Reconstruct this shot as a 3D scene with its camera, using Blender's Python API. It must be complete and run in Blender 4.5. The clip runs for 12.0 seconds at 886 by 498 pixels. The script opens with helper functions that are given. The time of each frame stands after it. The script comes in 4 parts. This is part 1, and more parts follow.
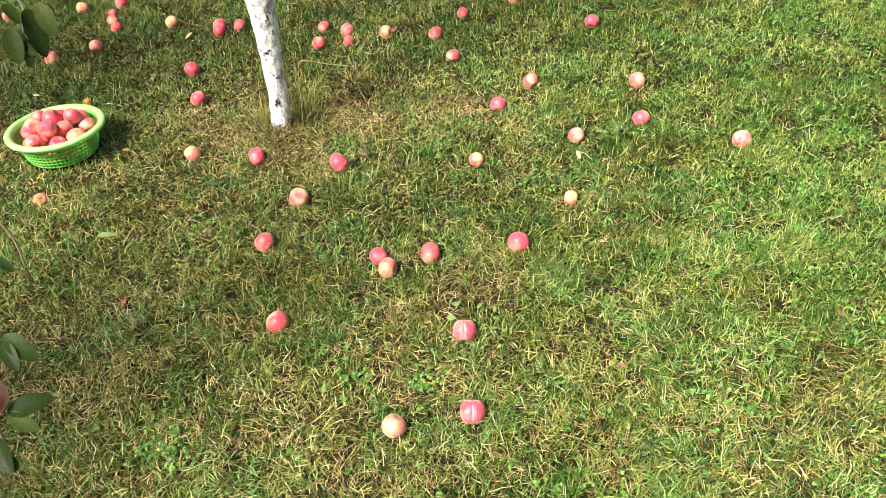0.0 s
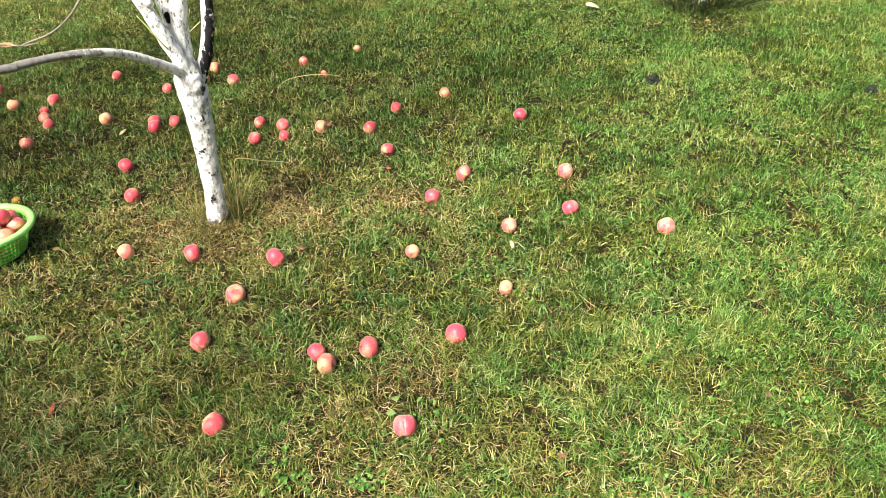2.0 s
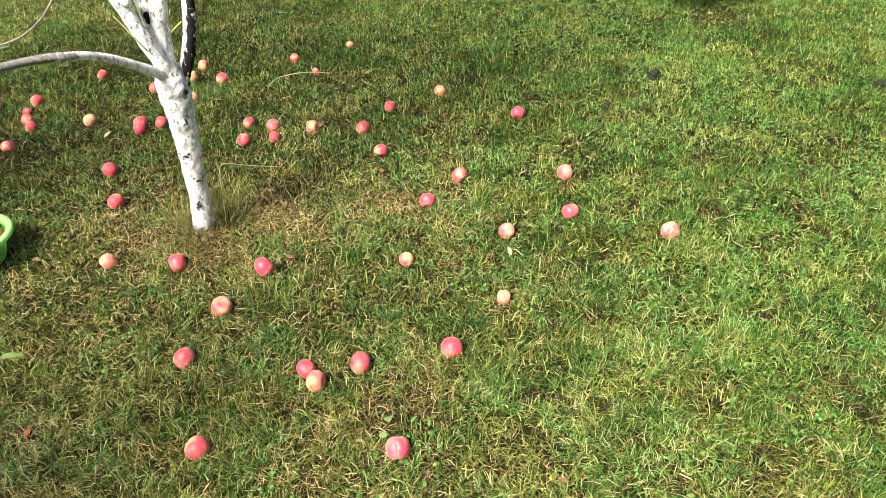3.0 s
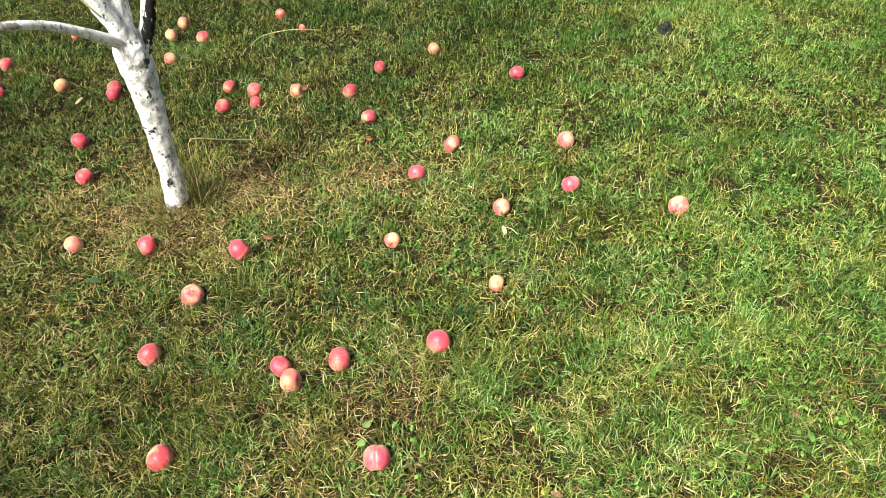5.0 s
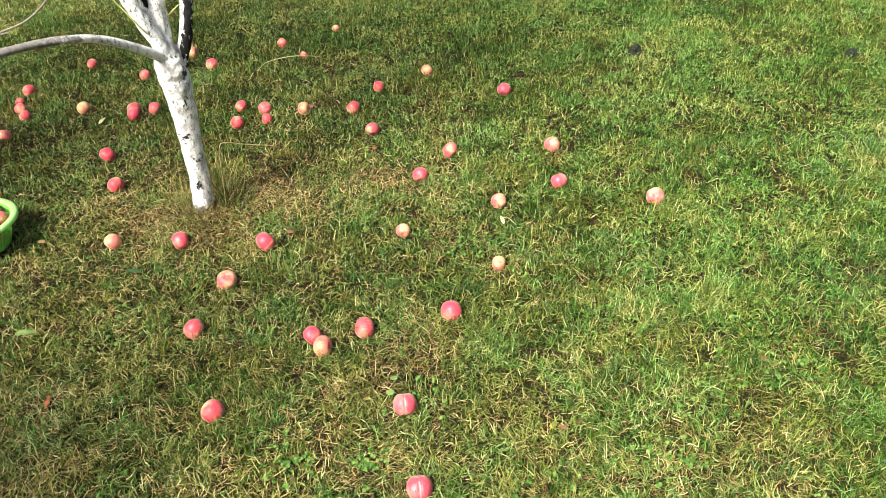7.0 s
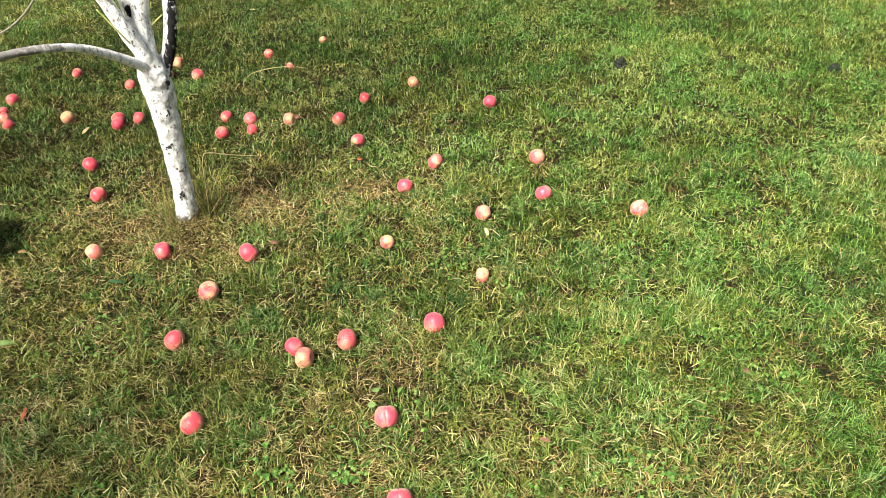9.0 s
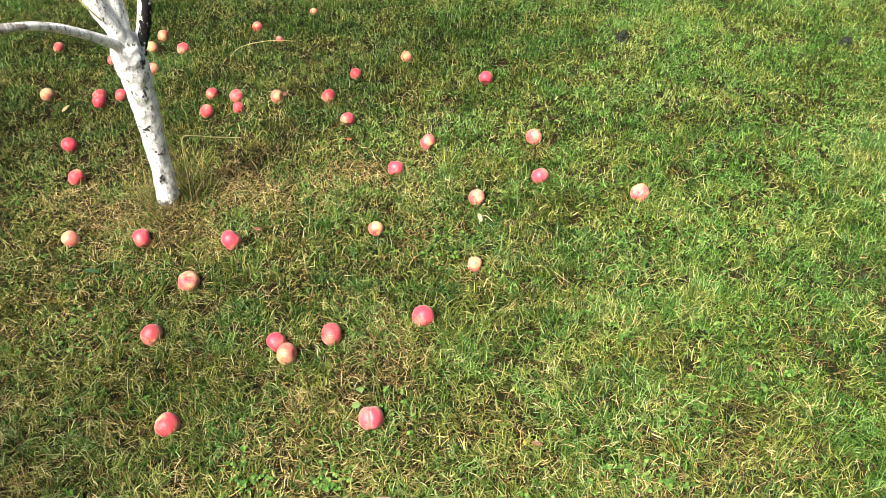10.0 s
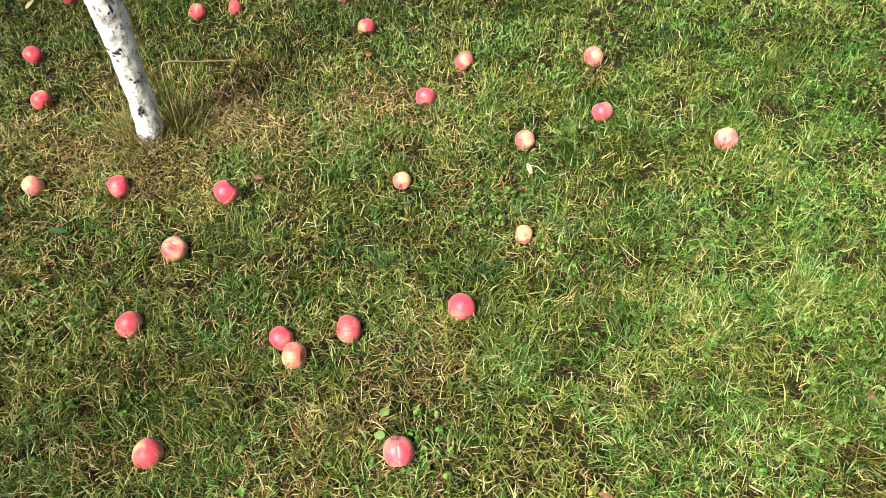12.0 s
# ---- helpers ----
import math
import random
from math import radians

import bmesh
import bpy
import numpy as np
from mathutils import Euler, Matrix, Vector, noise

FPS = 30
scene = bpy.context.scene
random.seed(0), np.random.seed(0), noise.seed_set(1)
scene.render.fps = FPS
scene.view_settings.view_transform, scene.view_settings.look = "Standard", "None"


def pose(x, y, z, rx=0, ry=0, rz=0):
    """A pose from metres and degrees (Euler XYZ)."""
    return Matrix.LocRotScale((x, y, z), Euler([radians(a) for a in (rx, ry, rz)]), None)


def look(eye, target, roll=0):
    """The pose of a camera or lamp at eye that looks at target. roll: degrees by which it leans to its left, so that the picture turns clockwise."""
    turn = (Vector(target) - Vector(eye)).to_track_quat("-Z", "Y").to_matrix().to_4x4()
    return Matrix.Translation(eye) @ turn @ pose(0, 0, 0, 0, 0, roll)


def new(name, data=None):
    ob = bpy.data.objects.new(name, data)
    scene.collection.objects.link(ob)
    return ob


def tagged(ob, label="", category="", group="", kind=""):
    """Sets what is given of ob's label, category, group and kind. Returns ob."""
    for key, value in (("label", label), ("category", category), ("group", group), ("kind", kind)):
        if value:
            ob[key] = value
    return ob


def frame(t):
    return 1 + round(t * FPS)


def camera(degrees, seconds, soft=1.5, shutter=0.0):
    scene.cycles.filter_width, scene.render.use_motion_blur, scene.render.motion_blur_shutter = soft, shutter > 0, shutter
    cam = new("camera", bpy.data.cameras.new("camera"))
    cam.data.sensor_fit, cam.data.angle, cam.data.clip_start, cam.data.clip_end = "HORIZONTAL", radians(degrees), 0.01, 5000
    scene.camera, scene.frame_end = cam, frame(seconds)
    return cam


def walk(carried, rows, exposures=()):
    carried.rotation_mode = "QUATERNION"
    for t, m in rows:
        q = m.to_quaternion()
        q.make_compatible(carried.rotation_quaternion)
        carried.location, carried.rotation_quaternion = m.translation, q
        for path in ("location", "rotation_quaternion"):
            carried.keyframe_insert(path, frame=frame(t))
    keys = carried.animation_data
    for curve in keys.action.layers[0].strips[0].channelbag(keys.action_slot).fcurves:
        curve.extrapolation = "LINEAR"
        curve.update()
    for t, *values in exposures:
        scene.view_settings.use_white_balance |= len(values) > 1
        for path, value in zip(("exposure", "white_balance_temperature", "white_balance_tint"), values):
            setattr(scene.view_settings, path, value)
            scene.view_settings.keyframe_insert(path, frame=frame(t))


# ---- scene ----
cam = camera(58.1, 12.0, soft=0.95)
PATH = [
    (0, (0.042, 0.248, 1.715), (0.007, 1.788, 0.44), -3.3),
    (0.5, (0.052, 0.25, 1.724), (0.081, 1.792, 0.45), -2.8),
    (1, (0.052, 0.242, 1.738), (0.119, 1.805, 0.492), -2.6),
    (1.5, (0.057, 0.244, 1.758), (0.162, 1.851, 0.572), -2.2),
    (2, (0.052, 0.246, 1.77), (0.179, 1.898, 0.65), -1.4),
    (2.5, (0.051, 0.286, 1.767), (0.165, 1.951, 0.665), -1.7),
    (3, (0.08, 0.38, 1.753), (0.207, 2.019, 0.614), -1.8),
    (3.2, (0.096, 0.424, 1.746), (0.236, 2.046, 0.584), -1.8),
    (4.8, (0.173, 0.619, 1.721), (0.264, 2.175, 0.467), -2.8),
    (5, (0.18, 0.622, 1.717), (0.268, 2.184, 0.471), -3.0),
    (5.5, (0.144, 0.578, 1.725), (0.254, 2.155, 0.501), -2.8),
    (6, (0.09, 0.464, 1.751), (0.229, 2.054, 0.545), -3.1),
    (6.5, (0.048, 0.342, 1.76), (0.214, 1.946, 0.576), -3.1),
    (7, (0.018, 0.255, 1.758), (0.185, 1.874, 0.595), -2.7),
    (7.2, (0.017, 0.226, 1.762), (0.179, 1.853, 0.609), -2.7),
    (8.8, (0.03, 0.245, 1.751), (0.23, 1.885, 0.624), -1.8),
    (9, (0.038, 0.257, 1.752), (0.235, 1.889, 0.613), -1.9),
    (9.5, (0.06, 0.302, 1.756), (0.245, 1.913, 0.585), -2.2),
    (10, (0.1, 0.396, 1.733), (0.282, 1.983, 0.53), -2.1),
    (10.5, (0.15, 0.517, 1.724), (0.315, 2.093, 0.503), -1.7),
    (11, (0.185, 0.601, 1.714), (0.31, 2.162, 0.47), -1.8),
    (11.5, (0.157, 0.756, 1.674), (0.267, 2.228, 0.323), -2.3),
    (12, (0.096, 1.004, 1.644), (0.21, 2.367, 0.185), -2.1),
]
EXPOSURES = [(0.0, 1.57), (0.5, 1.53), (1.0, 1.49), (2.5, 1.46), (5.5, 1.39), (7.0, 1.40), (9.5, 1.40), (11.0, 1.37), (12.0, 1.30)]
walk(cam, [(t, look(eye, target, roll)) for t, eye, target, roll in PATH], EXPOSURES)

# ---- light ----
world = bpy.data.worlds.new("world")
scene.world = world
world.use_nodes = True
wn, wl = world.node_tree.nodes, world.node_tree.links
sky = wn.new("ShaderNodeTexSky")
sky.sky_type, sky.sun_disc = "NISHITA", False
sky.sun_elevation, sky.sun_rotation = radians(48), radians(-134)
sky.air_density, sky.dust_density = 1.0, 6.0
wn["Background"].inputs["Strength"].default_value = 0.048
wl.new(sky.outputs["Color"], wn["Background"].inputs["Color"])
SUN_FROM = Vector((-0.48, -0.47, 0.74))
sun = new("sun", bpy.data.lights.new("sun", "SUN"))
sun.data.energy, sun.data.angle, sun.data.color = 4.76, radians(19.0), (1.0, 0.955, 0.83)
sun.matrix_world = look(SUN_FROM * 30, (0, 0, 0))


# ---- materials ----
class Nodes:
    """A node material with its Principled shader, and short ways to add nodes."""

    def __init__(self, name, rough=0.6, spec=0.4):
        self.mat = bpy.data.materials.new(name)
        self.mat.use_nodes = True
        self.tree = self.mat.node_tree
        self.bsdf = self.tree.nodes["Principled BSDF"]
        self.bsdf.inputs["Roughness"].default_value = rough
        self.bsdf.inputs["Specular IOR Level"].default_value = spec

    def add(self, kind, **values):
        node = self.tree.nodes.new(kind)
        for key, value in values.items():
            node.inputs[key.replace("_", " ")].default_value = value
        return node

    def link(self, a, b):
        self.tree.links.new(a, b)

    def noise(self, vector, scale, detail=4.0, rough=0.55):
        node = self.add("ShaderNodeTexNoise", Scale=scale, Detail=detail, Roughness=rough)
        self.link(vector, node.inputs["Vector"])
        return node.outputs["Fac"]

    def ramp(self, fac, stops):
        node = self.tree.nodes.new("ShaderNodeValToRGB")
        els = node.color_ramp.elements
        while len(els) < len(stops):
            els.new(0.5)
        for el, (pos, col) in zip(els, stops):
            el.position = pos
            el.color = (col, col, col, 1) if isinstance(col, (int, float)) else (*col, 1)
        self.link(fac, node.inputs["Fac"])
        return node.outputs["Color"]

    def mix(self, fac, a, b, blend="MIX"):
        node = self.tree.nodes.new("ShaderNodeMix")
        node.data_type, node.blend_type = "RGBA", blend
        for socket, value in ((node.inputs["Factor"], fac), (node.inputs["A"], a), (node.inputs["B"], b)):
            if isinstance(value, bpy.types.NodeSocket):
                self.link(value, socket)
            elif isinstance(value, (int, float)):
                socket.default_value = value
            else:
                socket.default_value = (*value, 1)
        return node.outputs["Result"]

    def maths(self, op, a, b=0.0):
        node = self.tree.nodes.new("ShaderNodeMath")
        node.operation = op
        for socket, value in ((node.inputs[0], a), (node.inputs[1], b)):
            if isinstance(value, bpy.types.NodeSocket):
                self.link(value, socket)
            else:
                socket.default_value = value
        return node.outputs[0]

    def place(self):
        return self.tree.nodes.new("ShaderNodeNewGeometry").outputs["Position"]

    def island(self):
        return self.tree.nodes.new("ShaderNodeNewGeometry").outputs["Random Per Island"]

    def local(self):
        return self.tree.nodes.new("ShaderNodeTexCoord").outputs["Object"]

    def chance(self):
        return self.tree.nodes.new("ShaderNodeObjectInfo").outputs["Random"]

    def scaled(self, vector, x, y, z):
        node = self.tree.nodes.new("ShaderNodeMapping")
        node.inputs["Scale"].default_value = (x, y, z)
        self.link(vector, node.inputs["Vector"])
        return node.outputs["Vector"]

    def bump(self, height, strength=0.4, distance=0.01):
        node = self.add("ShaderNodeBump", Strength=strength, Distance=distance)
        self.link(height, node.inputs["Height"])
        self.link(node.outputs["Normal"], self.bsdf.inputs["Normal"])

    def colour(self, socket):
        self.link(socket, self.bsdf.inputs["Base Color"])
        return socket

    def thin(self, colour, share):
        """Lets light through thin leaves and blades."""
        tr = self.tree.nodes.new("ShaderNodeBsdfTranslucent")
        self.link(colour, tr.inputs["Color"])
        mixer = self.add("ShaderNodeMixShader", Fac=share)
        self.link(self.bsdf.outputs[0], mixer.inputs[1])
        self.link(tr.outputs[0], mixer.inputs[2])
        self.link(mixer.outputs[0], self.tree.nodes["Material Output"].inputs["Surface"])


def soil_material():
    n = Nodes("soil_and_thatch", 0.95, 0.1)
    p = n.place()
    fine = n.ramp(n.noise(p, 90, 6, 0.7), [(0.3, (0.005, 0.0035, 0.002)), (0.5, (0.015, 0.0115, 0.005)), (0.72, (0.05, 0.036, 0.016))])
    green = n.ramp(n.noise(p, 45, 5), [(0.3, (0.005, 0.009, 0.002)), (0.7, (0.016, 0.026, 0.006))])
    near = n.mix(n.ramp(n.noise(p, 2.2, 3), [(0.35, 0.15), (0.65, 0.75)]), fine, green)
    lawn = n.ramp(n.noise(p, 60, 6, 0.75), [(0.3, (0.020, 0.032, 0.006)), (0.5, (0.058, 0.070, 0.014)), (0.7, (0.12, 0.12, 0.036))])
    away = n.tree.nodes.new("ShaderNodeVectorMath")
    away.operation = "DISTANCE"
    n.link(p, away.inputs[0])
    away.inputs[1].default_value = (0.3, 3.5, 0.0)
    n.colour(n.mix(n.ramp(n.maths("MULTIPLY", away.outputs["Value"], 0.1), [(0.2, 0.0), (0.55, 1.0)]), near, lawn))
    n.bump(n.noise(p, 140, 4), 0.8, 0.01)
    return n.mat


def blade_material(name, stops, patch, share=0.07, rough=0.45, fresh=False):
    """Blades: each one its own tone, drifting from patch to patch of the lawn."""
    n = Nodes(name, rough, 0.09)
    p = n.place()
    drift = n.maths("MULTIPLY", n.maths("SUBTRACT", n.noise(p, 1.7, 3), 0.5), patch)
    small = n.maths("MULTIPLY", n.maths("SUBTRACT", n.noise(p, 9.0, 2), 0.5), patch * 0.8)
    tone = n.ramp(n.maths("ADD", n.island(), n.maths("ADD", drift, small)), stops)
    fibre = n.ramp(n.noise(p, 260, 2), [(0.3, 0.78), (0.7, 1.12)])
    tone = n.mix(1.0, tone, fibre, "MULTIPLY")
    if fresh:
        axes = n.tree.nodes.new("ShaderNodeSeparateXYZ")
        n.link(p, axes.inputs[0])
        away = n.maths("ADD", n.maths("MULTIPLY", axes.outputs["X"], 0.2), n.noise(p, 1.1, 3))
        tone = n.mix(n.ramp(away, [(0.4, 0.0), (0.95, 1.0)]), tone, n.mix(1.0, tone, (0.87, 1.005, 0.86), "MULTIPLY"))
        cool = n.ramp(n.maths("ADD", n.noise(p, 4.2, 3), n.maths("MULTIPLY", n.noise(p, 17.0, 2), 0.35)), [(0.60, 0.0), (0.76, 1.0)])
        tone = n.mix(cool, tone, n.mix(1.0, tone, (0.62, 0.92, 0.86), "MULTIPLY"))
    n.thin(n.colour(tone), share)
    return n.mat


def apple_material(name, ground, blush, spread, streak, cheek=0.1):
    """Streaked apple skin; cheek: how much paler the side that lay in the shade is."""
    n = Nodes(name, 0.42, 0.45)
    n.bsdf.inputs["Sheen Weight"].default_value = 0.25
    n.bsdf.inputs["Sheen Roughness"].default_value = 0.45
    p = n.local()
    shift = n.tree.nodes.new("ShaderNodeVectorMath")
    shift.operation = "ADD"
    n.link(p, shift.inputs[0])
    n.link(n.maths("MULTIPLY", n.chance(), 37.0), shift.inputs[1])
    q = shift.outputs[0]
    sides = n.noise(n.scaled(q, 1, 1, 0.7), 0.75, 2, 0.4)
    lines = n.noise(n.scaled(q, 9, 9, 0.6), 1.0, 4, 0.6)
    amount = n.maths("ADD", sides, n.maths("MULTIPLY", n.maths("SUBTRACT", lines, 0.5), streak))
    axes = n.tree.nodes.new("ShaderNodeSeparateXYZ")
    n.link(p, axes.inputs[0])
    amount = n.maths("SUBTRACT", amount, n.maths("MULTIPLY", axes.outputs["X"], cheek))
    mask = n.ramp(amount, [(spread - 0.16, 0.0), (spread + 0.16, 1.0)])
    deep = n.mix(n.ramp(n.noise(q, 1.6, 3), [(0.35, 0.0), (0.65, 1.0)]), blush, tuple(c * 0.86 for c in blush))
    skin = n.mix(mask, ground, deep)
    dots = n.add("ShaderNodeTexVoronoi", Scale=7.0)
    n.link(q, dots.inputs["Vector"])
    skin = n.mix(n.ramp(dots.outputs["Distance"], [(0.06, 0.35), (0.12, 0.0)]), skin, (0.75, 0.6, 0.4))
    rot = n.ramp(n.noise(q, 2.4, 4, 0.65), [(0.73, 0.0), (0.78, 0.8)])
    n.colour(n.mix(rot, skin, (0.16, 0.07, 0.03)))
    n.link(n.ramp(n.noise(q, 5, 3), [(0.3, 0.32), (0.7, 0.46)]), n.bsdf.inputs["Roughness"])
    n.bump(n.noise(q, 6, 3), 0.12, 0.03)
    return n.mat


def plain_material(name, a, b, scale=30, rough=0.6, spec=0.4, share=0.0, bump=0.2):
    n = Nodes(name, rough, spec)
    p = n.local()
    both = n.mix(n.ramp(n.noise(p, scale, 5, 0.6), [(0.32, 0.0), (0.68, 1.0)]), a, b)
    wide = n.ramp(n.noise(p, scale * 0.2, 3), [(0.3, 0.8), (0.7, 1.12)])
    col = n.colour(n.mix(1.0, both, wide, "MULTIPLY"))
    n.bump(n.noise(p, scale * 2.5, 4), bump, 0.005)
    if share:
        n.thin(col, share)
    return n.mat


def limewash_material(name, worn=0.588, grey=(0.2, 0.185, 0.165), ends=None):
    """White lime paint over bark: brushed, flaking, with dark scars. ends: the x where the paint gives out."""
    n = Nodes(name, 0.9, 0.15)
    p = n.place()
    bark = n.ramp(n.noise(n.scaled(p, 1, 1, 0.5), 60, 5, 0.7), [(0.3, (0.02, 0.018, 0.016)), (0.7, grey)])
    white = n.ramp(n.noise(p, 28, 5, 0.6), [(0.3, (0.87, 0.865, 0.85)), (0.6, (0.94, 0.935, 0.92))])
    wash = n.noise(n.scaled(p, 1, 1, 0.55), 27, 7, 0.76)
    white = n.mix(n.ramp(wash, [(0.48, 0.0), (0.54, 0.5), (0.63, 0.92)]), white, (0.42, 0.405, 0.42))
    flake = n.noise(n.scaled(p, 1, 1, 0.5), 120, 5, 0.72)
    scars = n.noise(n.scaled(p, 1, 1, 0.9), 34, 6, 0.75)
    patchy = n.maths("ADD", flake, n.maths("MULTIPLY", n.maths("SUBTRACT", wash, 0.5), 0.3))
    bare = n.maths("MAXIMUM", n.ramp(patchy, [(worn - 0.01, 0.0), (worn + 0.02, 1.0)]), n.ramp(scars, [(0.635, 0.0), (0.655, 1.0)]))
    axes = n.tree.nodes.new("ShaderNodeSeparateXYZ")
    n.link(p, axes.inputs[0])
    foot = n.maths("ADD", n.maths("MULTIPLY", n.maths("SUBTRACT", 0.048, axes.outputs["Z"]), 22.0), n.maths("MULTIPLY", n.maths("SUBTRACT", n.noise(p, 45, 5, 0.7), 0.5), 2.4))
    bare = n.maths("MAXIMUM", bare, n.ramp(foot, [(0.0, 0.0), (0.35, 0.9)]))
    if ends is not None:
        past = n.maths("MULTIPLY", n.maths("SUBTRACT", ends, axes.outputs["X"]), 3.2)
        ragged = n.maths("ADD", past, n.maths("MULTIPLY", n.maths("SUBTRACT", n.noise(p, 40, 5, 0.7), 0.5), 1.6))
        bare = n.maths("MAXIMUM", bare, n.ramp(ragged, [(0.0, 0.0), (0.3, 0.85)]))
    n.colour(n.mix(bare, white, bark))
    n.bump(n.mix(bare, n.noise(p, 90, 5, 0.65), (0.0, 0.0, 0.0)), 0.7, 0.004)
    return n.mat


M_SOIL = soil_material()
# one lawn grass in two tones: shade painted dark below, light painted on top
M_GRASS = blade_material("shade_tone_blade", [(0.0, (0.008, 0.017, 0.002)), (0.3, (0.026, 0.046, 0.006)), (0.6, (0.070, 0.094, 0.013)), (1.0, (0.200, 0.196, 0.038))], 0.6, fresh=True)
M_TOP = blade_material("lit_tone_blade", [(0.0, (0.044, 0.088, 0.014)), (0.35, (0.118, 0.168, 0.028)), (0.65, (0.232, 0.252, 0.066)), (1.0, (0.49, 0.455, 0.195))], 0.6, 0.1, fresh=True)
M_YELLOWISH = blade_material("yellowed_blade", [(0.0, (0.09, 0.11, 0.012)), (0.5, (0.21, 0.22, 0.03)), (1.0, (0.42, 0.38, 0.08))], 0.3)
M_FRESH = blade_material("fresh_blade", [(0.0, (0.010, 0.038, 0.010)), (0.4, (0.034, 0.098, 0.024)), (0.75, (0.092, 0.182, 0.047)), (1.0, (0.24, 0.31, 0.11))], 0.5)
M_DRY = blade_material("dry_blade", [(0.0, (0.08, 0.040, 0.018)), (0.22, (0.16, 0.10, 0.040)), (0.5, (0.29, 0.210, 0.078)), (0.82, (0.48, 0.38, 0.168)), (1.0, (0.66, 0.57, 0.31))], 0.3, 0.12, 0.6)
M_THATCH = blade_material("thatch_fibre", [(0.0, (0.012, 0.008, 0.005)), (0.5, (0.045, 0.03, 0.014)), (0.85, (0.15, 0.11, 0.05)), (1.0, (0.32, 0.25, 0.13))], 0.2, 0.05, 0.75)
M_TALL = blade_material("tall_blade", [(0.0, (0.06, 0.11, 0.015)), (0.3, (0.13, 0.17, 0.035)), (0.5, (0.3, 0.23, 0.08)), (1.0, (0.46, 0.34, 0.15))], 0.1)
M_DARKTUFT = blade_material("dark_tuft_blade", [(0.0, (0.010, 0.024, 0.007)), (0.6, (0.034, 0.062, 0.016)), (0.9, (0.10, 0.13, 0.04)), (1.0, (0.34, 0.34, 0.16))], 0.2)
M_CLOVER = blade_material("clover_leaf", [(0.0, (0.03, 0.09, 0.016)), (0.5, (0.085, 0.185, 0.036)), (1.0, (0.20, 0.29, 0.075))], 0.4)
M_APPLE = {
    "red": apple_material("apple_skin_red", (0.80, 0.46, 0.26), (0.73, 0.078, 0.100), 0.405, 0.4, 0.09),
    "blush": apple_material("apple_skin_blushed", (0.80, 0.45, 0.25), (0.73, 0.100, 0.115), 0.415, 0.6, 0.09),
    "full": apple_material("apple_skin_full_red", (0.78, 0.34, 0.23), (0.72, 0.062, 0.100), 0.34, 0.35, 0.06),
    "yellow": apple_material("apple_skin_yellow", (0.75, 0.475, 0.225), (0.74, 0.15, 0.13), 0.43, 0.45, 0.085),
}
M_SPLIT = apple_material("apple_skin_split", (0.78, 0.34, 0.23), (0.72, 0.068, 0.105), 0.34, 0.35, -0.05)
M_STEM = plain_material("stem_wood", (0.06, 0.04, 0.02), (0.14, 0.1, 0.05), 120)
M_FLESH = plain_material("apple_flesh", (0.73, 0.15, 0.17), (0.76, 0.27, 0.26), 60)
M_ROT = plain_material("rotten_apple", (0.25, 0.09, 0.04), (0.6, 0.27, 0.14), 2.5, 0.7)
M_GOLD = plain_material("golden_rot", (0.5, 0.2, 0.03), (0.75, 0.42, 0.07), 2.0, 0.7)
M_PLASTIC = plain_material("green_plastic", (0.17, 0.62, 0.07), (0.24, 0.70, 0.11), 14, 0.4, 0.5, 0.2, 0.03)
# paler copy of the basket's green: bright light on the rim put into colour
M_RIM = plain_material("lit_rim_plastic", (0.42, 0.82, 0.25), (0.5, 0.86, 0.34), 14, 0.45, 0.5, 0.3, 0.03)
M_LIME = limewash_material("limewashed_bark")
M_LIMB = limewash_material("thin_limewash", 0.60, (0.19, 0.165, 0.145), -0.80)
M_KNOT = plain_material("knot_bark", (0.012, 0.011, 0.012), (0.09, 0.085, 0.085), 70, 0.9, 0.15, 0, 0.8)
M_BARK = plain_material("grey_bark", (0.12, 0.10, 0.08), (0.33, 0.30, 0.25), 45, 0.9, 0.15, 0, 0.6)


def tar_material():
    n = Nodes("black_tar", 0.75, 0.15)
    p = n.place()
    dark = n.ramp(n.noise(p, 70, 4), [(0.3, (0.004, 0.004, 0.0045)), (0.7, (0.016, 0.015, 0.015))])
    n.colour(n.mix(n.ramp(n.noise(n.scaled(p, 1, 1, 0.6), 48, 5, 0.72), [(0.57, 0.0), (0.60, 1.0)]), dark, (0.7, 0.7, 0.7)))
    n.bump(n.noise(p, 110, 5, 0.7), 0.9, 0.006)
    return n.mat


M_TAR = tar_material()
M_LEAF = blade_material("apple_leaf", [(0.0, (0.011, 0.024, 0.005)), (0.6, (0.024, 0.043, 0.008)), (1.0, (0.058, 0.08, 0.017))], 0.1, 0.2, 0.45)
M_LEAFGREEN = plain_material("fallen_leaf_green", (0.16, 0.3, 0.08), (0.26, 0.38, 0.12), 60, 0.5, 0.4, 0.25)
M_SHOOT = plain_material("shoot_bark", (0.36, 0.38, 0.11), (0.5, 0.48, 0.18), 80, 0.6)
M_LEAFDARK = plain_material("fallen_leaf_dark", (0.03, 0.08, 0.03), (0.05, 0.12, 0.04), 60, 0.5, 0.4, 0.2)
M_LEAFPALE = plain_material("fallen_leaf_pale", (0.5, 0.52, 0.32), (0.66, 0.64, 0.44), 60, 0.6, 0.3, 0.2)
M_LEAFBROWN = plain_material("fallen_leaf_brown", (0.3, 0.17, 0.08), (0.48, 0.32, 0.17), 60, 0.7, 0.2, 0.15)
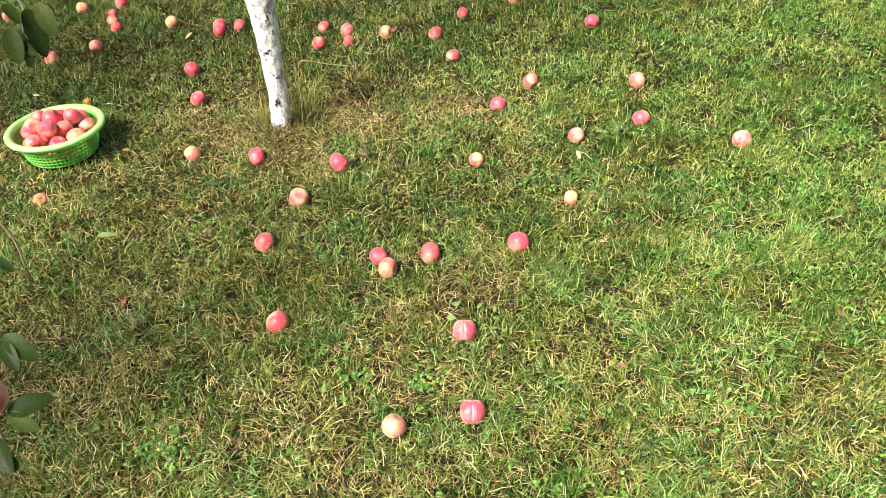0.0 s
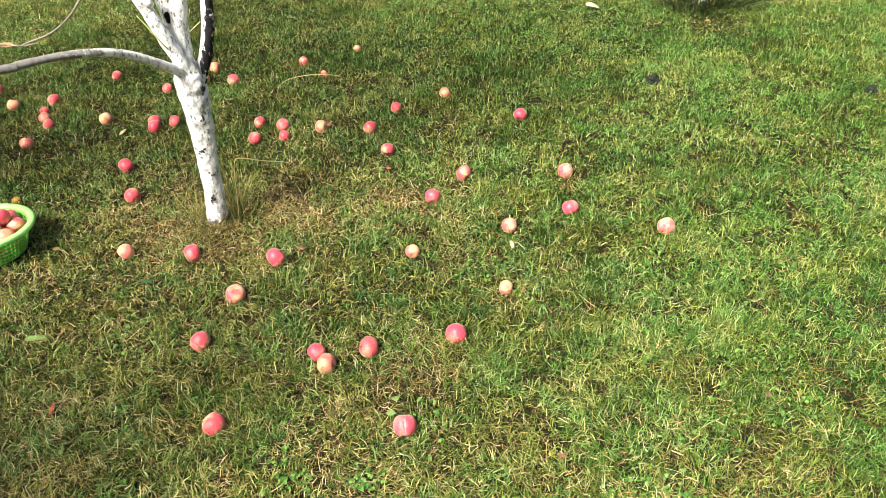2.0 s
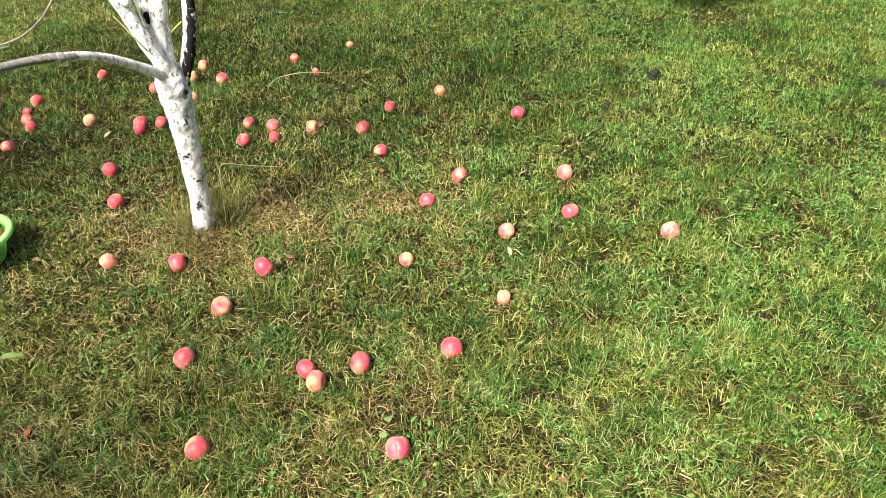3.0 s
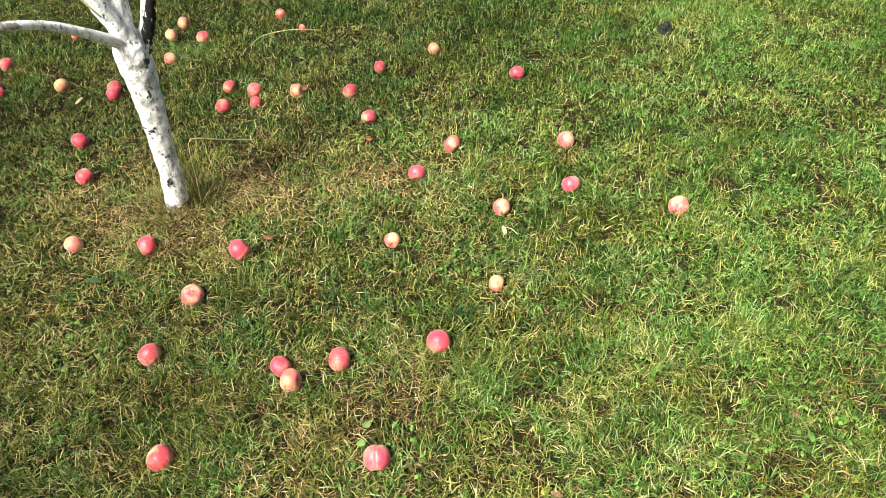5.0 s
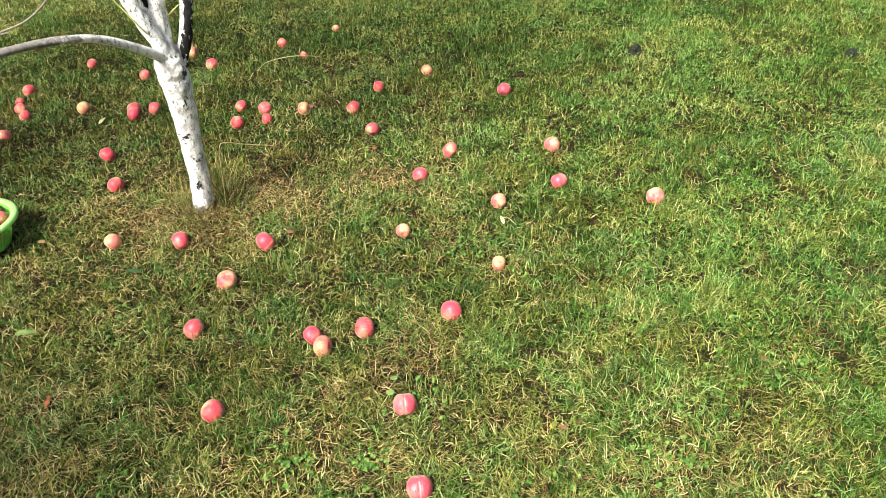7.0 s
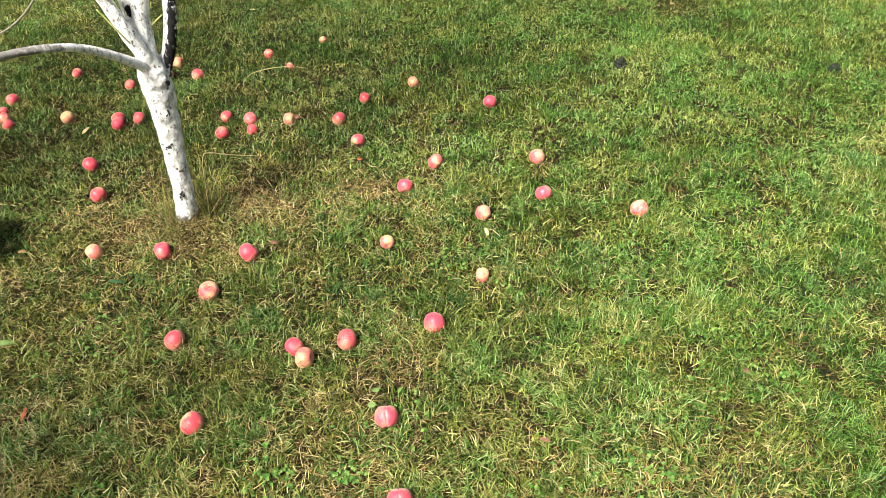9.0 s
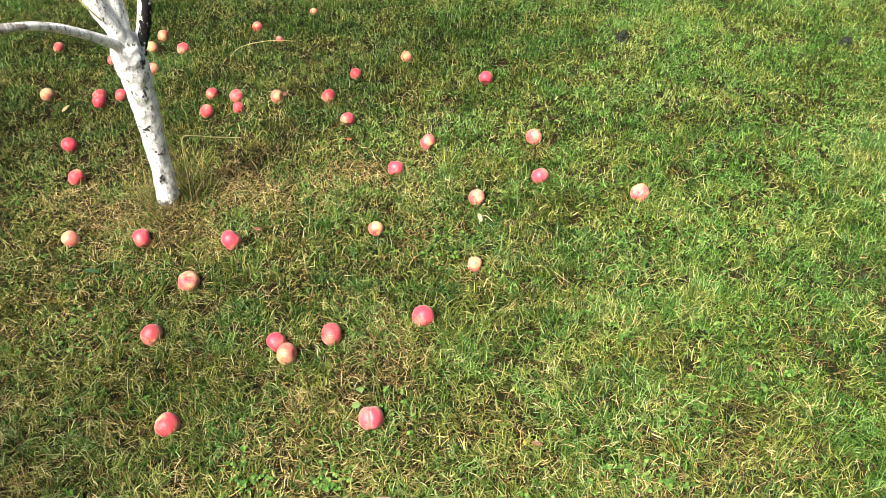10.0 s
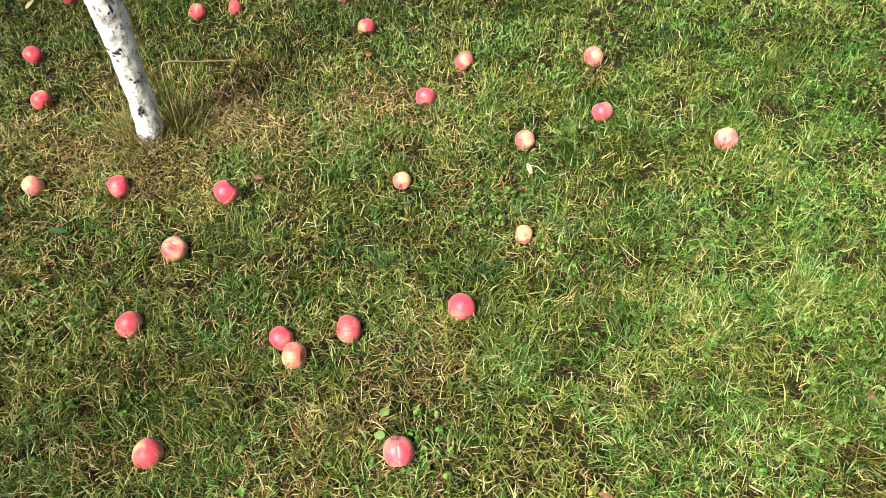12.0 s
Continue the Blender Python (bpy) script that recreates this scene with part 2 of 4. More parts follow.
M_LEAFRUST = plain_material("fallen_leaf_rust", (0.16, 0.07, 0.05), (0.3, 0.15, 0.1), 60, 0.7, 0.2, 0.1)
M_LEAFRED = plain_material("fallen_leaf_red", (0.30, 0.06, 0.03), (0.44, 0.15, 0.06), 60, 0.6, 0.3, 0.15)
M_LEAFSTRAW = plain_material("fallen_leaf_straw", (0.46, 0.36, 0.18), (0.6, 0.48, 0.28), 60, 0.7, 0.2, 0.15)
M_STRAW = plain_material("straw", (0.44, 0.36, 0.16), (0.6, 0.5, 0.27), 40, 0.6, 0.2)
M_LEAFYELLOW = plain_material("fallen_leaf_yellow", (0.36, 0.28, 0.04), (0.55, 0.42, 0.09), 60, 0.6, 0.3, 0.2)


# ---- geometry helpers ----
def vnoise(x, y, scale, seed):
    """Smooth value noise from 0 to 1 over the plan."""
    gx, gy = np.asarray(x) * scale, np.asarray(y) * scale
    ix, iy = np.floor(gx), np.floor(gy)
    fx, fy = gx - ix, gy - iy
    fx, fy = fx * fx * (3 - 2 * fx), fy * fy * (3 - 2 * fy)

    def h(a, b):
        v = np.sin(a * 127.1 + b * 311.7 + seed * 74.7) * 43758.5453
        return v - np.floor(v)

    return (h(ix, iy) * (1 - fx) + h(ix + 1, iy) * fx) * (1 - fy) + (h(ix, iy + 1) * (1 - fx) + h(ix + 1, iy + 1) * fx) * fy


def ground_z(x, y):
    near = np.clip(1 - (np.hypot(x, np.asarray(y) - 3) - 6) / 4, 0, 1)
    return near * (0.016 * (vnoise(x, y, 1.3, 3) - 0.5) + 0.008 * (vnoise(x, y, 4.7, 9) - 0.5)) + 0.004


def mesh_from(name, verts, tris, material):
    me = bpy.data.meshes.new(name)
    me.vertices.add(len(verts))
    me.vertices.foreach_set("co", np.asarray(verts, np.float32).ravel())
    me.loops.add(len(tris) * 3)
    me.loops.foreach_set("vertex_index", np.asarray(tris, np.int32).ravel())
    me.polygons.add(len(tris))
    me.polygons.foreach_set("loop_start", np.arange(0, len(tris) * 3, 3, dtype=np.int32))
    me.update(calc_edges=True)
    me.materials.append(material)
    return me


def part(name, bm, material, parent, label=""):
    me = bpy.data.meshes.new(name)
    bm.normal_update()
    bm.to_mesh(me)
    bm.free()
    me.materials.append(material)
    for poly in me.polygons:
        poly.use_smooth = True
    ob = new(name, me)
    ob.parent = parent
    return tagged(ob, label)


def smooth_path(pts, steps):
    """Points on a Catmull-Rom curve through pts (tuples of any length)."""
    p = [np.array(q, float) for q in pts]
    p = [2 * p[0] - p[1]] + p + [2 * p[-1] - p[-2]]
    out = []
    for i in range(1, len(p) - 2):
        for k in range(steps):
            t = k / steps
            out.append(0.5 * (2 * p[i] + (p[i + 1] - p[i - 1]) * t + (2 * p[i - 1] - 5 * p[i] + 4 * p[i + 1] - p[i + 2]) * t * t + (3 * p[i] - p[i - 1] - 3 * p[i + 1] + p[i + 2]) * t ** 3))
    out.append(p[-2])
    return np.array(out)


def tube(bm, path, sides=12, rough=0.0, seed=0):
    """A round stem along rows of x, y, z, radius, closed at both ends, with an uneven skin."""
    path = np.asarray(path, float)
    rings, side = [], Vector((1, 0, 0))
    for i, row in enumerate(path):
        a, b = path[max(i - 1, 0)][:3], path[min(i + 1, len(path) - 1)][:3]
        d = Vector(b - a).normalized()
        u = (side - d * side.dot(d)).normalized()
        side, v = u, d.cross(u)
        ring = []
        for k in range(sides):
            w = 2 * math.pi * k / sides
            r = row[3]
            if rough:
                q = Vector((math.cos(w) * 1.3 + seed, math.sin(w) * 1.3, i * 0.16))
                r *= 1 + rough * noise.noise(q) + rough * 0.6 * noise.noise(q * 3.1)
            ring.append(bm.verts.new(Vector(row[:3]) + (u * math.cos(w) + v * math.sin(w)) * r))
        rings.append(ring)
    for r0, r1 in zip(rings, rings[1:]):
        for k in range(sides):
            bm.faces.new((r0[k], r0[(k + 1) % sides], r1[(k + 1) % sides], r1[k]))
    bm.faces.new(rings[0][::-1])
    bm.faces.new(rings[-1])


def blades(rng, x, y, length, width, heading, lean, curl, rows=3, z=None):
    """Curved, pointed blades as joined triangles. lean and curl: radians from upright at the foot, and added up to the tip."""
    n = len(x)
    z = ground_z(x, y) - 0.002 if z is None else z
    twist = rng.normal(0, 0.5, n)
    bend = rng.normal(0, 0.55, n) * np.sin(np.clip(lean, 0, 1.5))
    s = np.stack([-np.sin(heading) * np.cos(twist), np.cos(heading) * np.cos(twist), np.sin(twist)], 1)
    pos, floor = np.stack([x, y, z], 1), z
    shape = (1.0, 0.92, 0.7, 0.45)
    verts = np.zeros((n, rows * 2 + 1, 3))
    for k in range(rows + 1):
        if k < rows:
            half = (width * shape[k] * 0.5)[:, None] * s
            verts[:, 2 * k], verts[:, 2 * k + 1] = pos - half, pos + half
        else:
            verts[:, 2 * rows] = pos
        ang = lean + curl * (k + 0.5) / rows
        way = heading + bend * (2 * k / rows - 0.5)
        d = np.stack([np.cos(way), np.sin(way), np.zeros(n)], 1)
        pos = pos + (length / rows)[:, None] * (d * np.sin(ang)[:, None] + np.array([0, 0, 1]) * np.cos(ang)[:, None])
        pos[:, 2] = np.maximum(pos[:, 2], floor + 0.006)
    tri = []
    for k in range(rows - 1):
        a = 2 * k
        tri += [(a, a + 1, a + 3), (a, a + 3, a + 2)]
    tri.append((2 * rows - 2, 2 * rows - 1, 2 * rows))
    tris = (np.array(tri)[None] + (np.arange(n) * (2 * rows + 1))[:, None, None]).reshape(-1, 3)
    return verts.reshape(-1, 3), tris


def joined(sets):
    verts, tris, base = [], [], 0
    for v, t in sets:
        verts.append(v)
        tris.append(t + base)
        base += len(v)
    return np.concatenate(verts), np.concatenate(tris)


def leaf_shapes(rng, foot, way, up, length, width):
    """Folded, pointed leaves at foot along way."""
    way = way / np.linalg.norm(way, axis=1)[:, None]
    side = np.cross(way, up)
    side /= np.linalg.norm(side, axis=1)[:, None] + 1e-9
    nrm = np.cross(side, way)
    n = len(foot)
    out = np.zeros((n, 8, 3))
    for i, (a, b, c) in enumerate(((0, 0, 0), (0.28, 0.42, 0.1), (0.28, -0.42, 0.1), (0.3, 0, 0), (0.68, 0.38, 0.07), (0.68, -0.38, 0.07), (0.68, 0, -0.05), (1.0, 0, -0.17))):
        out[:, i] = foot + way * (length * a)[:, None] + side * (width * b)[:, None] + nrm * (width * c)[:, None] + nrm * (length * (-0.16 * a * a))[:, None]
    tri = np.array([(0, 3, 1), (0, 2, 3), (1, 3, 6), (1, 6, 4), (3, 2, 5), (3, 5, 6), (4, 6, 7), (6, 5, 7)])
    return out.reshape(-1, 3), (tri[None] + (np.arange(n) * 8)[:, None, None]).reshape(-1, 3)


# ---- ground ----
def spaced(inner, step, outer):
    half = list(np.arange(0, inner + step / 2, step))
    while half[-1] < outer:
        half.append(half[-1] + (half[-1] - half[-2]) * 1.35)
    return np.array([-v for v in half[:0:-1]] + half)


gx, gy = spaced(5, 0.07, 600), spaced(5, 0.07, 600) + 3.0
GX, GY = np.meshgrid(gx, gy)
gv = np.stack([GX.ravel(), GY.ravel(), ground_z(GX.ravel(), GY.ravel())], 1)
ii = (np.arange(len(gy) - 1)[:, None] * len(gx) + np.arange(len(gx) - 1)[None]).ravel()
w = len(gx)
gt = np.concatenate([np.stack([ii, ii + 1, ii + w + 1], 1), np.stack([ii, ii + w + 1, ii + w], 1)])
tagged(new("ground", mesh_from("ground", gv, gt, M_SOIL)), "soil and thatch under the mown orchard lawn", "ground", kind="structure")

# ---- apples ----
BLOCKED = []


def apple_mesh(name, material, seed, groove=0.0, sides=28):
    """A unit apple: hollows at stem and eye, faint lobes, a little lopsided; a groove for one that has split."""
    bm, rows = bmesh.new(), 16
    rings = []
    for j in range(1, rows):
        a = math.pi * j / rows
        r0 = math.sin(a) ** 0.86
        z0 = math.cos(a) * 0.9 - 0.34 * math.exp(-(r0 / 0.3) ** 2) * (1 if a < math.pi / 2 else -0.75)
        ring = []
        for k in range(sides):
            w0 = 2 * math.pi * k / sides
            lobe = 1 + 0.026 * math.cos(5 * w0 + seed) * (0.6 + 0.4 * (z0 < 0)) + 0.045 * noise.noise(Vector((math.cos(w0), math.sin(w0), z0 + seed * 3.7)))
            if groove:
                off = (w0 + math.pi) % (2 * math.pi) - math.pi
                lobe -= groove * (math.exp(-(off / 0.07) ** 2) + 0.5 * math.exp(-(off / 0.4) ** 2)) * math.sin(a) * (0.75 - 0.4 * z0)
            taper = 1 + 0.035 * z0
            ring.append(bm.verts.new((r0 * lobe * taper * math.cos(w0), r0 * lobe * taper * math.sin(w0), z0 * (1 + 0.05 * math.sin(w0 + seed)))))
        rings.append(ring)
    for r0, r1 in zip(rings, rings[1:]):
        for k in range(sides):
            bm.faces.new((r0[k], r1[k], r1[(k + 1) % sides], r0[(k + 1) % sides]))
    for ring, sign in ((rings[0], 1), (rings[-1], -1)):
        c = bm.verts.new((0, 0, sum(v.co.z for v in ring) / sides - 0.03 * sign))
        for k in range(sides):
            bm.faces.new((ring[k], ring[(k + 1) % sides], c) if sign > 0 else (ring[(k + 1) % sides], ring[k], c))
    me = bpy.data.meshes.new(name)
    bm.normal_update()
    bm.to_mesh(me)
    bm.free()
    me.materials.append(material)
    me.materials.append(M_FLESH)
    for poly in me.polygons:
        poly.use_smooth = True
        if groove and abs(math.atan2(poly.center.y, poly.center.x)) < 0.055 and -0.6 < poly.center.z < 0.45:
            poly.material_index = 1
    return me


APPLE_MESH = {(kind, v): apple_mesh("apple", M_APPLE[kind], 1.3 + 2.1 * v + 0.7 * i) for i, kind in enumerate(M_APPLE) for v in range(3)}
SPLIT_MESH = apple_mesh("apple", M_SPLIT, 4.4, 0.13, 72)
stem_bm = bmesh.new()
tube(stem_bm, smooth_path([(0, 0, 0.5, 0.045), (0.02, 0, 0.75, 0.035), (0.09, 0.03, 1.0, 0.05)], 3), 7)
STEM_MESH = bpy.data.meshes.new("stem")
stem_bm.to_mesh(STEM_MESH)
stem_bm.free()
STEM_MESH.materials.append(M_STEM)
eye_bm = bmesh.new()
for k in range(5):
    a = 2 * math.pi * k / 5
    foot = [eye_bm.verts.new((0.06 * math.cos(a + s), 0.06 * math.sin(a + s), -0.62)) for s in (-0.5, 0.5)]
    tip = eye_bm.verts.new((0.14 * math.cos(a), 0.14 * math.sin(a), -0.76))
    back = eye_bm.verts.new((0.03 * math.cos(a), 0.03 * math.sin(a), -0.7))
    eye_bm.faces.new((foot[0], foot[1], tip))
    eye_bm.faces.new((foot[1], foot[0], back))
    eye_bm.faces.new((foot[0], tip, back))
    eye_bm.faces.new((tip, foot[1], back))
EYE_MESH = bpy.data.meshes.new("calyx")
eye_bm.to_mesh(EYE_MESH)
eye_bm.free()
EYE_MESH.materials.append(M_STEM)

APPLE_TEXT = {
    "red": "ripe pink-red apple",
    "full": "deep pink-red apple",
    "blush": "pink-blushed cream apple",
    "yellow": "pale yellow apple, faintly blushed,",
    "split": "red apple with a split side",
}
apple_rng = random.Random(11)
SPLIT_TURN = Matrix(((0, 1, 0), (-0.66, 0, 0.75), (0.75, 0, 0.66)))


CHEEK = {"yellow": (-0.1, -0.6, 0.75), "red": (-0.45, 0.2, -0.8), "full": (-0.2, 0.6, -0.75), "blush": (0.5, -0.6, 0.3)}


def rolled(kind):
    """A way of lying with the pale cheek about where it shows on that kind, the stem anywhere round it."""
    way = (Vector(CHEEK[kind]).normalized() + Vector([apple_rng.gauss(0, 0.28) for k in range(3)])).normalized()
    return way.to_track_quat("X", "Z").to_matrix() @ Matrix.Rotation(apple_rng.uniform(0, 2 * math.pi), 3, "X")


def apple(x, y, z, r, kind, where, group, turn=None):
    """One apple with its stem and eye, its centre at x, y, z."""
    mesh = SPLIT_MESH if kind == "split" else APPLE_MESH[kind, apple_rng.randrange(3)]
    ob = new("apple", mesh)
    tilt, spin = apple_rng.uniform(20, 110), apple_rng.uniform(0, 360)
    rot = turn if isinstance(turn, tuple) else (tilt, apple_rng.uniform(-20, 20), spin)
    ob.matrix_basis = (Matrix.Translation((x, y, z)) @ turn.to_4x4() if isinstance(turn, Matrix) else pose(x, y, z, *rot)) @ Matrix.Diagonal((r, r, r * (1.1 if kind == "split" else apple_rng.uniform(0.97, 1.04)), 1))
    for name, data in (("stem", STEM_MESH), ("calyx", EYE_MESH)):
        new(name, data).parent = ob
    return tagged(ob, APPLE_TEXT[kind] + " " + where, "apple", group)


def lying(rows, where):
    for x, y, d, kind in rows:
        r = d / 2
        z = float(ground_z(x, y)) + r * 0.84
        turn = SPLIT_TURN if kind == "split" else rolled(kind)
        apple(x, y, z, r, kind, where, "windfall apples on the lawn", turn)
        BLOCKED.append((x, y, r * 0.6))


lying([
    (-0.510, 1.972, 0.070, "red"), (0.054, 1.908, 0.071, "split"), (0.065, 1.601, 0.070, "split"), (-0.143, 1.568, 0.066, "yellow"),
    (-0.606, 2.347, 0.071, "red"), (-0.218, 2.265, 0.064, "full"), (-0.185, 2.205, 0.068, "yellow"), (-0.046, 2.270, 0.072, "red"),
    (0.246, 2.300, 0.074, "full"), (0.454, 2.539, 0.055, "yellow"),
], "lying in open mown grass")
lying([
    (-0.524, 2.610, 0.072, "blush"), (-0.396, 2.824, 0.076, "full"), (-0.727, 2.902, 0.071, "full"), (-0.988, 2.940, 0.066, "yellow"),
    (0.130, 2.808, 0.057, "yellow"), (0.530, 2.940, 0.063, "blush"), (1.151, 2.856, 0.072, "blush"), (0.805, 3.047, 0.069, "full"),
    (0.852, 3.362, 0.070, "blush"), (0.396, 3.395, 0.070, "red"), (0.241, 3.213, 0.068, "full"), (0.062, 3.688, 0.067, "red"),
], "lying on the worn lawn")
lying([
    (-0.018, 3.936, 0.070, "red"), (0.122, 4.168, 0.060, "red"), (0.754, 3.980, 0.068, "full"), (0.395, 4.310, 0.066, "yellow"),
    (-0.404, 4.933, 0.060, "red"), (-0.275, 4.732, 0.044, "blush"), (-0.081, 5.118, 0.046, "blush"), (-0.588, 3.903, 0.066, "red"),
    (-0.264, 3.990, 0.066, "yellow"), (-0.582, 4.087, 0.062, "red"), (-0.459, 4.023, 0.070, "full"), (-0.446, 3.917, 0.056, "red"),
], "lying in the grass beyond the tree")
lying([
    (-1.025, 4.156, 0.066, "red"), (-1.133, 4.177, 0.066, "red"), (-1.119, 4.101, 0.070, "full"), (-1.153, 4.623, 0.062, "red"),
    (-0.919, 4.454, 0.066, "yellow"), (-0.925, 4.891, 0.070, "yellow"), (-0.794, 4.696, 0.070, "red"), (-1.487, 4.849, 0.062, "red"),
    (-1.394, 4.234, 0.068, "yellow"), (-1.749, 4.526, 0.070, "red"), (-1.760, 4.400, 0.050, "red"), (-1.723, 4.294, 0.066, "blush"),
], "lying in shaded grass")
lying([
    (-1.678, 4.205, 0.062, "red"), (-1.949, 4.486, 0.070, "yellow"), (-2.129, 4.740, 0.066, "red"), (-1.716, 3.989, 0.066, "blush"),
    (-1.160, 3.674, 0.072, "full"), (-1.065, 3.386, 0.068, "red"), (-2.337, 4.431, 0.068, "red"), (-1.900, 3.875, 0.068, "red"), (-0.966, 4.745, 0.068, "yellow"),
], "lying in shaded grass")
# small spoiled windfalls
for x, y, d, mat, text in ((-1.502, 2.679, 0.055, M_ROT, "brown rotten apple sunk into the grass"), (-1.575, 3.425, 0.042, M_GOLD, "small orange rotten apple behind the basket")):
    ob = apple(x, y, float(ground_z(x, y)) + d * 0.3, d / 2, "yellow", "", "windfall apples on the lawn")
    ob.data = ob.data.copy()
    ob.data.materials[0] = mat
    tagged(ob, text)
    BLOCKED.append((x, y, d * 0.36))

# ---- basket with apples ----
BX, BY = -1.526, 3.005
BZ = float(ground_z(BX, BY)) + 0.012
basket = tagged(new("basket"), "bright green plastic basket with square holes, full of apples", "basket")
basket.location = (BX, BY, BZ)
basket.rotation_euler = (radians(-2.5), radians(0.5), 0.3)
BASKET = [(0.0, 0.120), (0.010, 0.132), (0.03, 0.140), (0.107, 0.160), (0.123, 0.164)]


def wall_radius(z):
    return float(np.interp(z, [a for a, b in BASKET], [b for a, b in BASKET]))


def basket_part(name, profile, closed=False, holes=None, thick=0.003, sides=128, mat=M_PLASTIC):
    """A turned part from rows of radius, z; holes: rows of cells in which every other one is open."""
    bm = bmesh.new()
    rings = [[bm.verts.new((r * math.cos(2 * math.pi * k / sides), r * math.sin(2 * math.pi * k / sides), z)) for k in range(sides)] for r, z in profile]
    for j in range(len(rings) if closed else len(rings) - 1):
        a, b = rings[j], rings[(j + 1) % len(rings)]
        for k in range(sides):
            if holes and j in holes and k % 3:
                continue
            bm.faces.new((a[k], a[(k + 1) % sides], b[(k + 1) % sides], b[k]))
    ob = part(name, bm, mat, basket)
    if not closed:
        solid = ob.modifiers.new("thickness", "SOLIDIFY")
        solid.thickness, solid.offset = thick, 0
    return ob


zs = [0.008]
for k in range(6):
    zs += [zs[-1] + 0.0052, zs[-1] + 0.0052 + 0.0104]
zs += [0.116]
basket_part("wall", [(wall_radius(z), z) for z in zs], holes={1 + 2 * k for k in range(6)}, sides=168)
basket_part("rim", [(0.160, 0.110), (0.163, 0.119), (0.168, 0.125), (0.184, 0.126), (0.190, 0.121), (0.189, 0.109), (0.186, 0.109), (0.185, 0.118), (0.170, 0.120), (0.165, 0.110)], closed=True, sides=72, mat=M_RIM)
basket_part("base", [(0.002, 0.006), (0.05, 0.006), (0.07, 0.005), (0.09, 0.005), (0.10, 0.003), (0.116, 0.0), (0.125, 0.004), (0.132, 0.010)], holes={1, 3}, sides=72)
BLOCKED.append((BX, BY, 0.138))

pile_rng = random.Random(5)
pile = []
for i in range(52):
    r = pile_rng.uniform(0.031, 0.037)
    best = None
    for k in range(260):
        a, q = pile_rng.uniform(0, 2 * math.pi), math.sqrt(pile_rng.random())
        px, py = 0.15 * q * math.cos(a), 0.15 * q * math.sin(a)
        z = 0.009 + r
        for ox, oy, oz, orad in pile:
            h = (r + orad) * 0.97
            d2 = (px - ox) ** 2 + (py - oy) ** 2
            if d2 < h * h:
                z = max(z, oz + math.sqrt(h * h - d2))
        if math.hypot(px, py) + r > wall_radius(min(z, 0.123)) - 0.003 or z > 0.172 - 0.36 * math.hypot(px, py):
            continue
        if best is None or z < best[2]:
            best = (px, py, z, r)
    if best:
        pile.append(best)
basket_frame = Matrix.Translation((BX, BY, BZ)) @ Euler(basket.rotation_euler).to_matrix().to_4x4()
for px, py, pz, r in pile:
    spot = basket_frame @ Vector((px, py, pz))
    apple(spot.x, spot.y, spot.z, r * 1.03, pile_rng.choice(["full", "red", "full", "red", "full", "blush", "yellow"]), "heaped in the green basket", "apples in the basket")

# ---- trees ----
def stem_part(name, rows, material, tree, label="", sides=14, steps=6, rough=0.16, seed=0):
    bm = bmesh.new()
    tube(bm, smooth_path(rows, steps), sides, rough, seed)
    return part(name, bm, material, tree, label)


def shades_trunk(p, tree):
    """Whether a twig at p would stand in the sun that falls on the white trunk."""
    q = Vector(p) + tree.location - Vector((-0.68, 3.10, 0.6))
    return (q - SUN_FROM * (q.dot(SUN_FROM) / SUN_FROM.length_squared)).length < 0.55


def crown_part(tree, limbs, rng, count, low, clear=None, spread=0.55):
    """Twigs and leaves round the outer ends of the limbs; none below low(x, y), none near clear."""
    foot, way = [], []
    bm = bmesh.new()
    while len(foot) < count:
        limb = limbs[rng.integers(len(limbs))]
        t = rng.uniform(0.25, 1.0)
        p = np.array([np.interp(t, np.linspace(0, 1, len(limb)), [q[k] for q in limb]) for k in range(3)])
        d = rng.normal(0, 1, 3)
        d[2] = d[2] * 0.5 + 0.25
        d /= np.linalg.norm(d)
        end = p + d * rng.uniform(0.35, 1.0) * spread
        if min(p[2] - low(*p[:2]), end[2] - 0.1 - low(*end[:2])) < 0:
            continue
        if clear is not None and min(np.linalg.norm(p - clear), np.linalg.norm(end - clear)) < 1.0:
            continue
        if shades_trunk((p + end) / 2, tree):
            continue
        mid = (p + end) / 2 + rng.normal(0, 0.03, 3)
        tube(bm, [(*p, 0.006), (*mid, 0.0045), (*end, 0.002)], 5)
        for s in np.linspace(0.2, 1.0, 9):
            f = p + (mid - p) * 2 * s if s < 0.5 else mid + (end - mid) * (2 * s - 1)
            for _ in range(3):
                v = d * 0.5 + rng.normal(0, 0.7, 3)
                v[2] -= 0.3
                foot.append(f)
                way.append(v)
    foot, way = np.array(foot), np.array(way)
    n = len(foot)
    up = np.stack([rng.normal(0, 0.5, n), rng.normal(0, 0.5, n), np.ones(n)], 1)
    v, t = leaf_shapes(rng, foot, way, up, rng.uniform(0.05, 0.085, n), rng.uniform(0.028, 0.045, n))
    part("twigs", bm, M_BARK, tree, "thin grey-brown twigs")
    leaves = new("crown", mesh_from("crown", v, t, M_LEAF))
    leaves.parent = tree
    return tagged(leaves, "crown of small green leaves with gaps")


tree_rng = np.random.default_rng(21)
tree = tagged(new("apple_tree"), "leaning young apple tree with a limewashed white trunk", "tree")
TX, TY = -0.662, 3.165
tree.location = (TX, TY, 0)


def at_tree(rows, foot):
    return [(x - foot[0], y - foot[1], z, r) for x, y, z, r in rows]


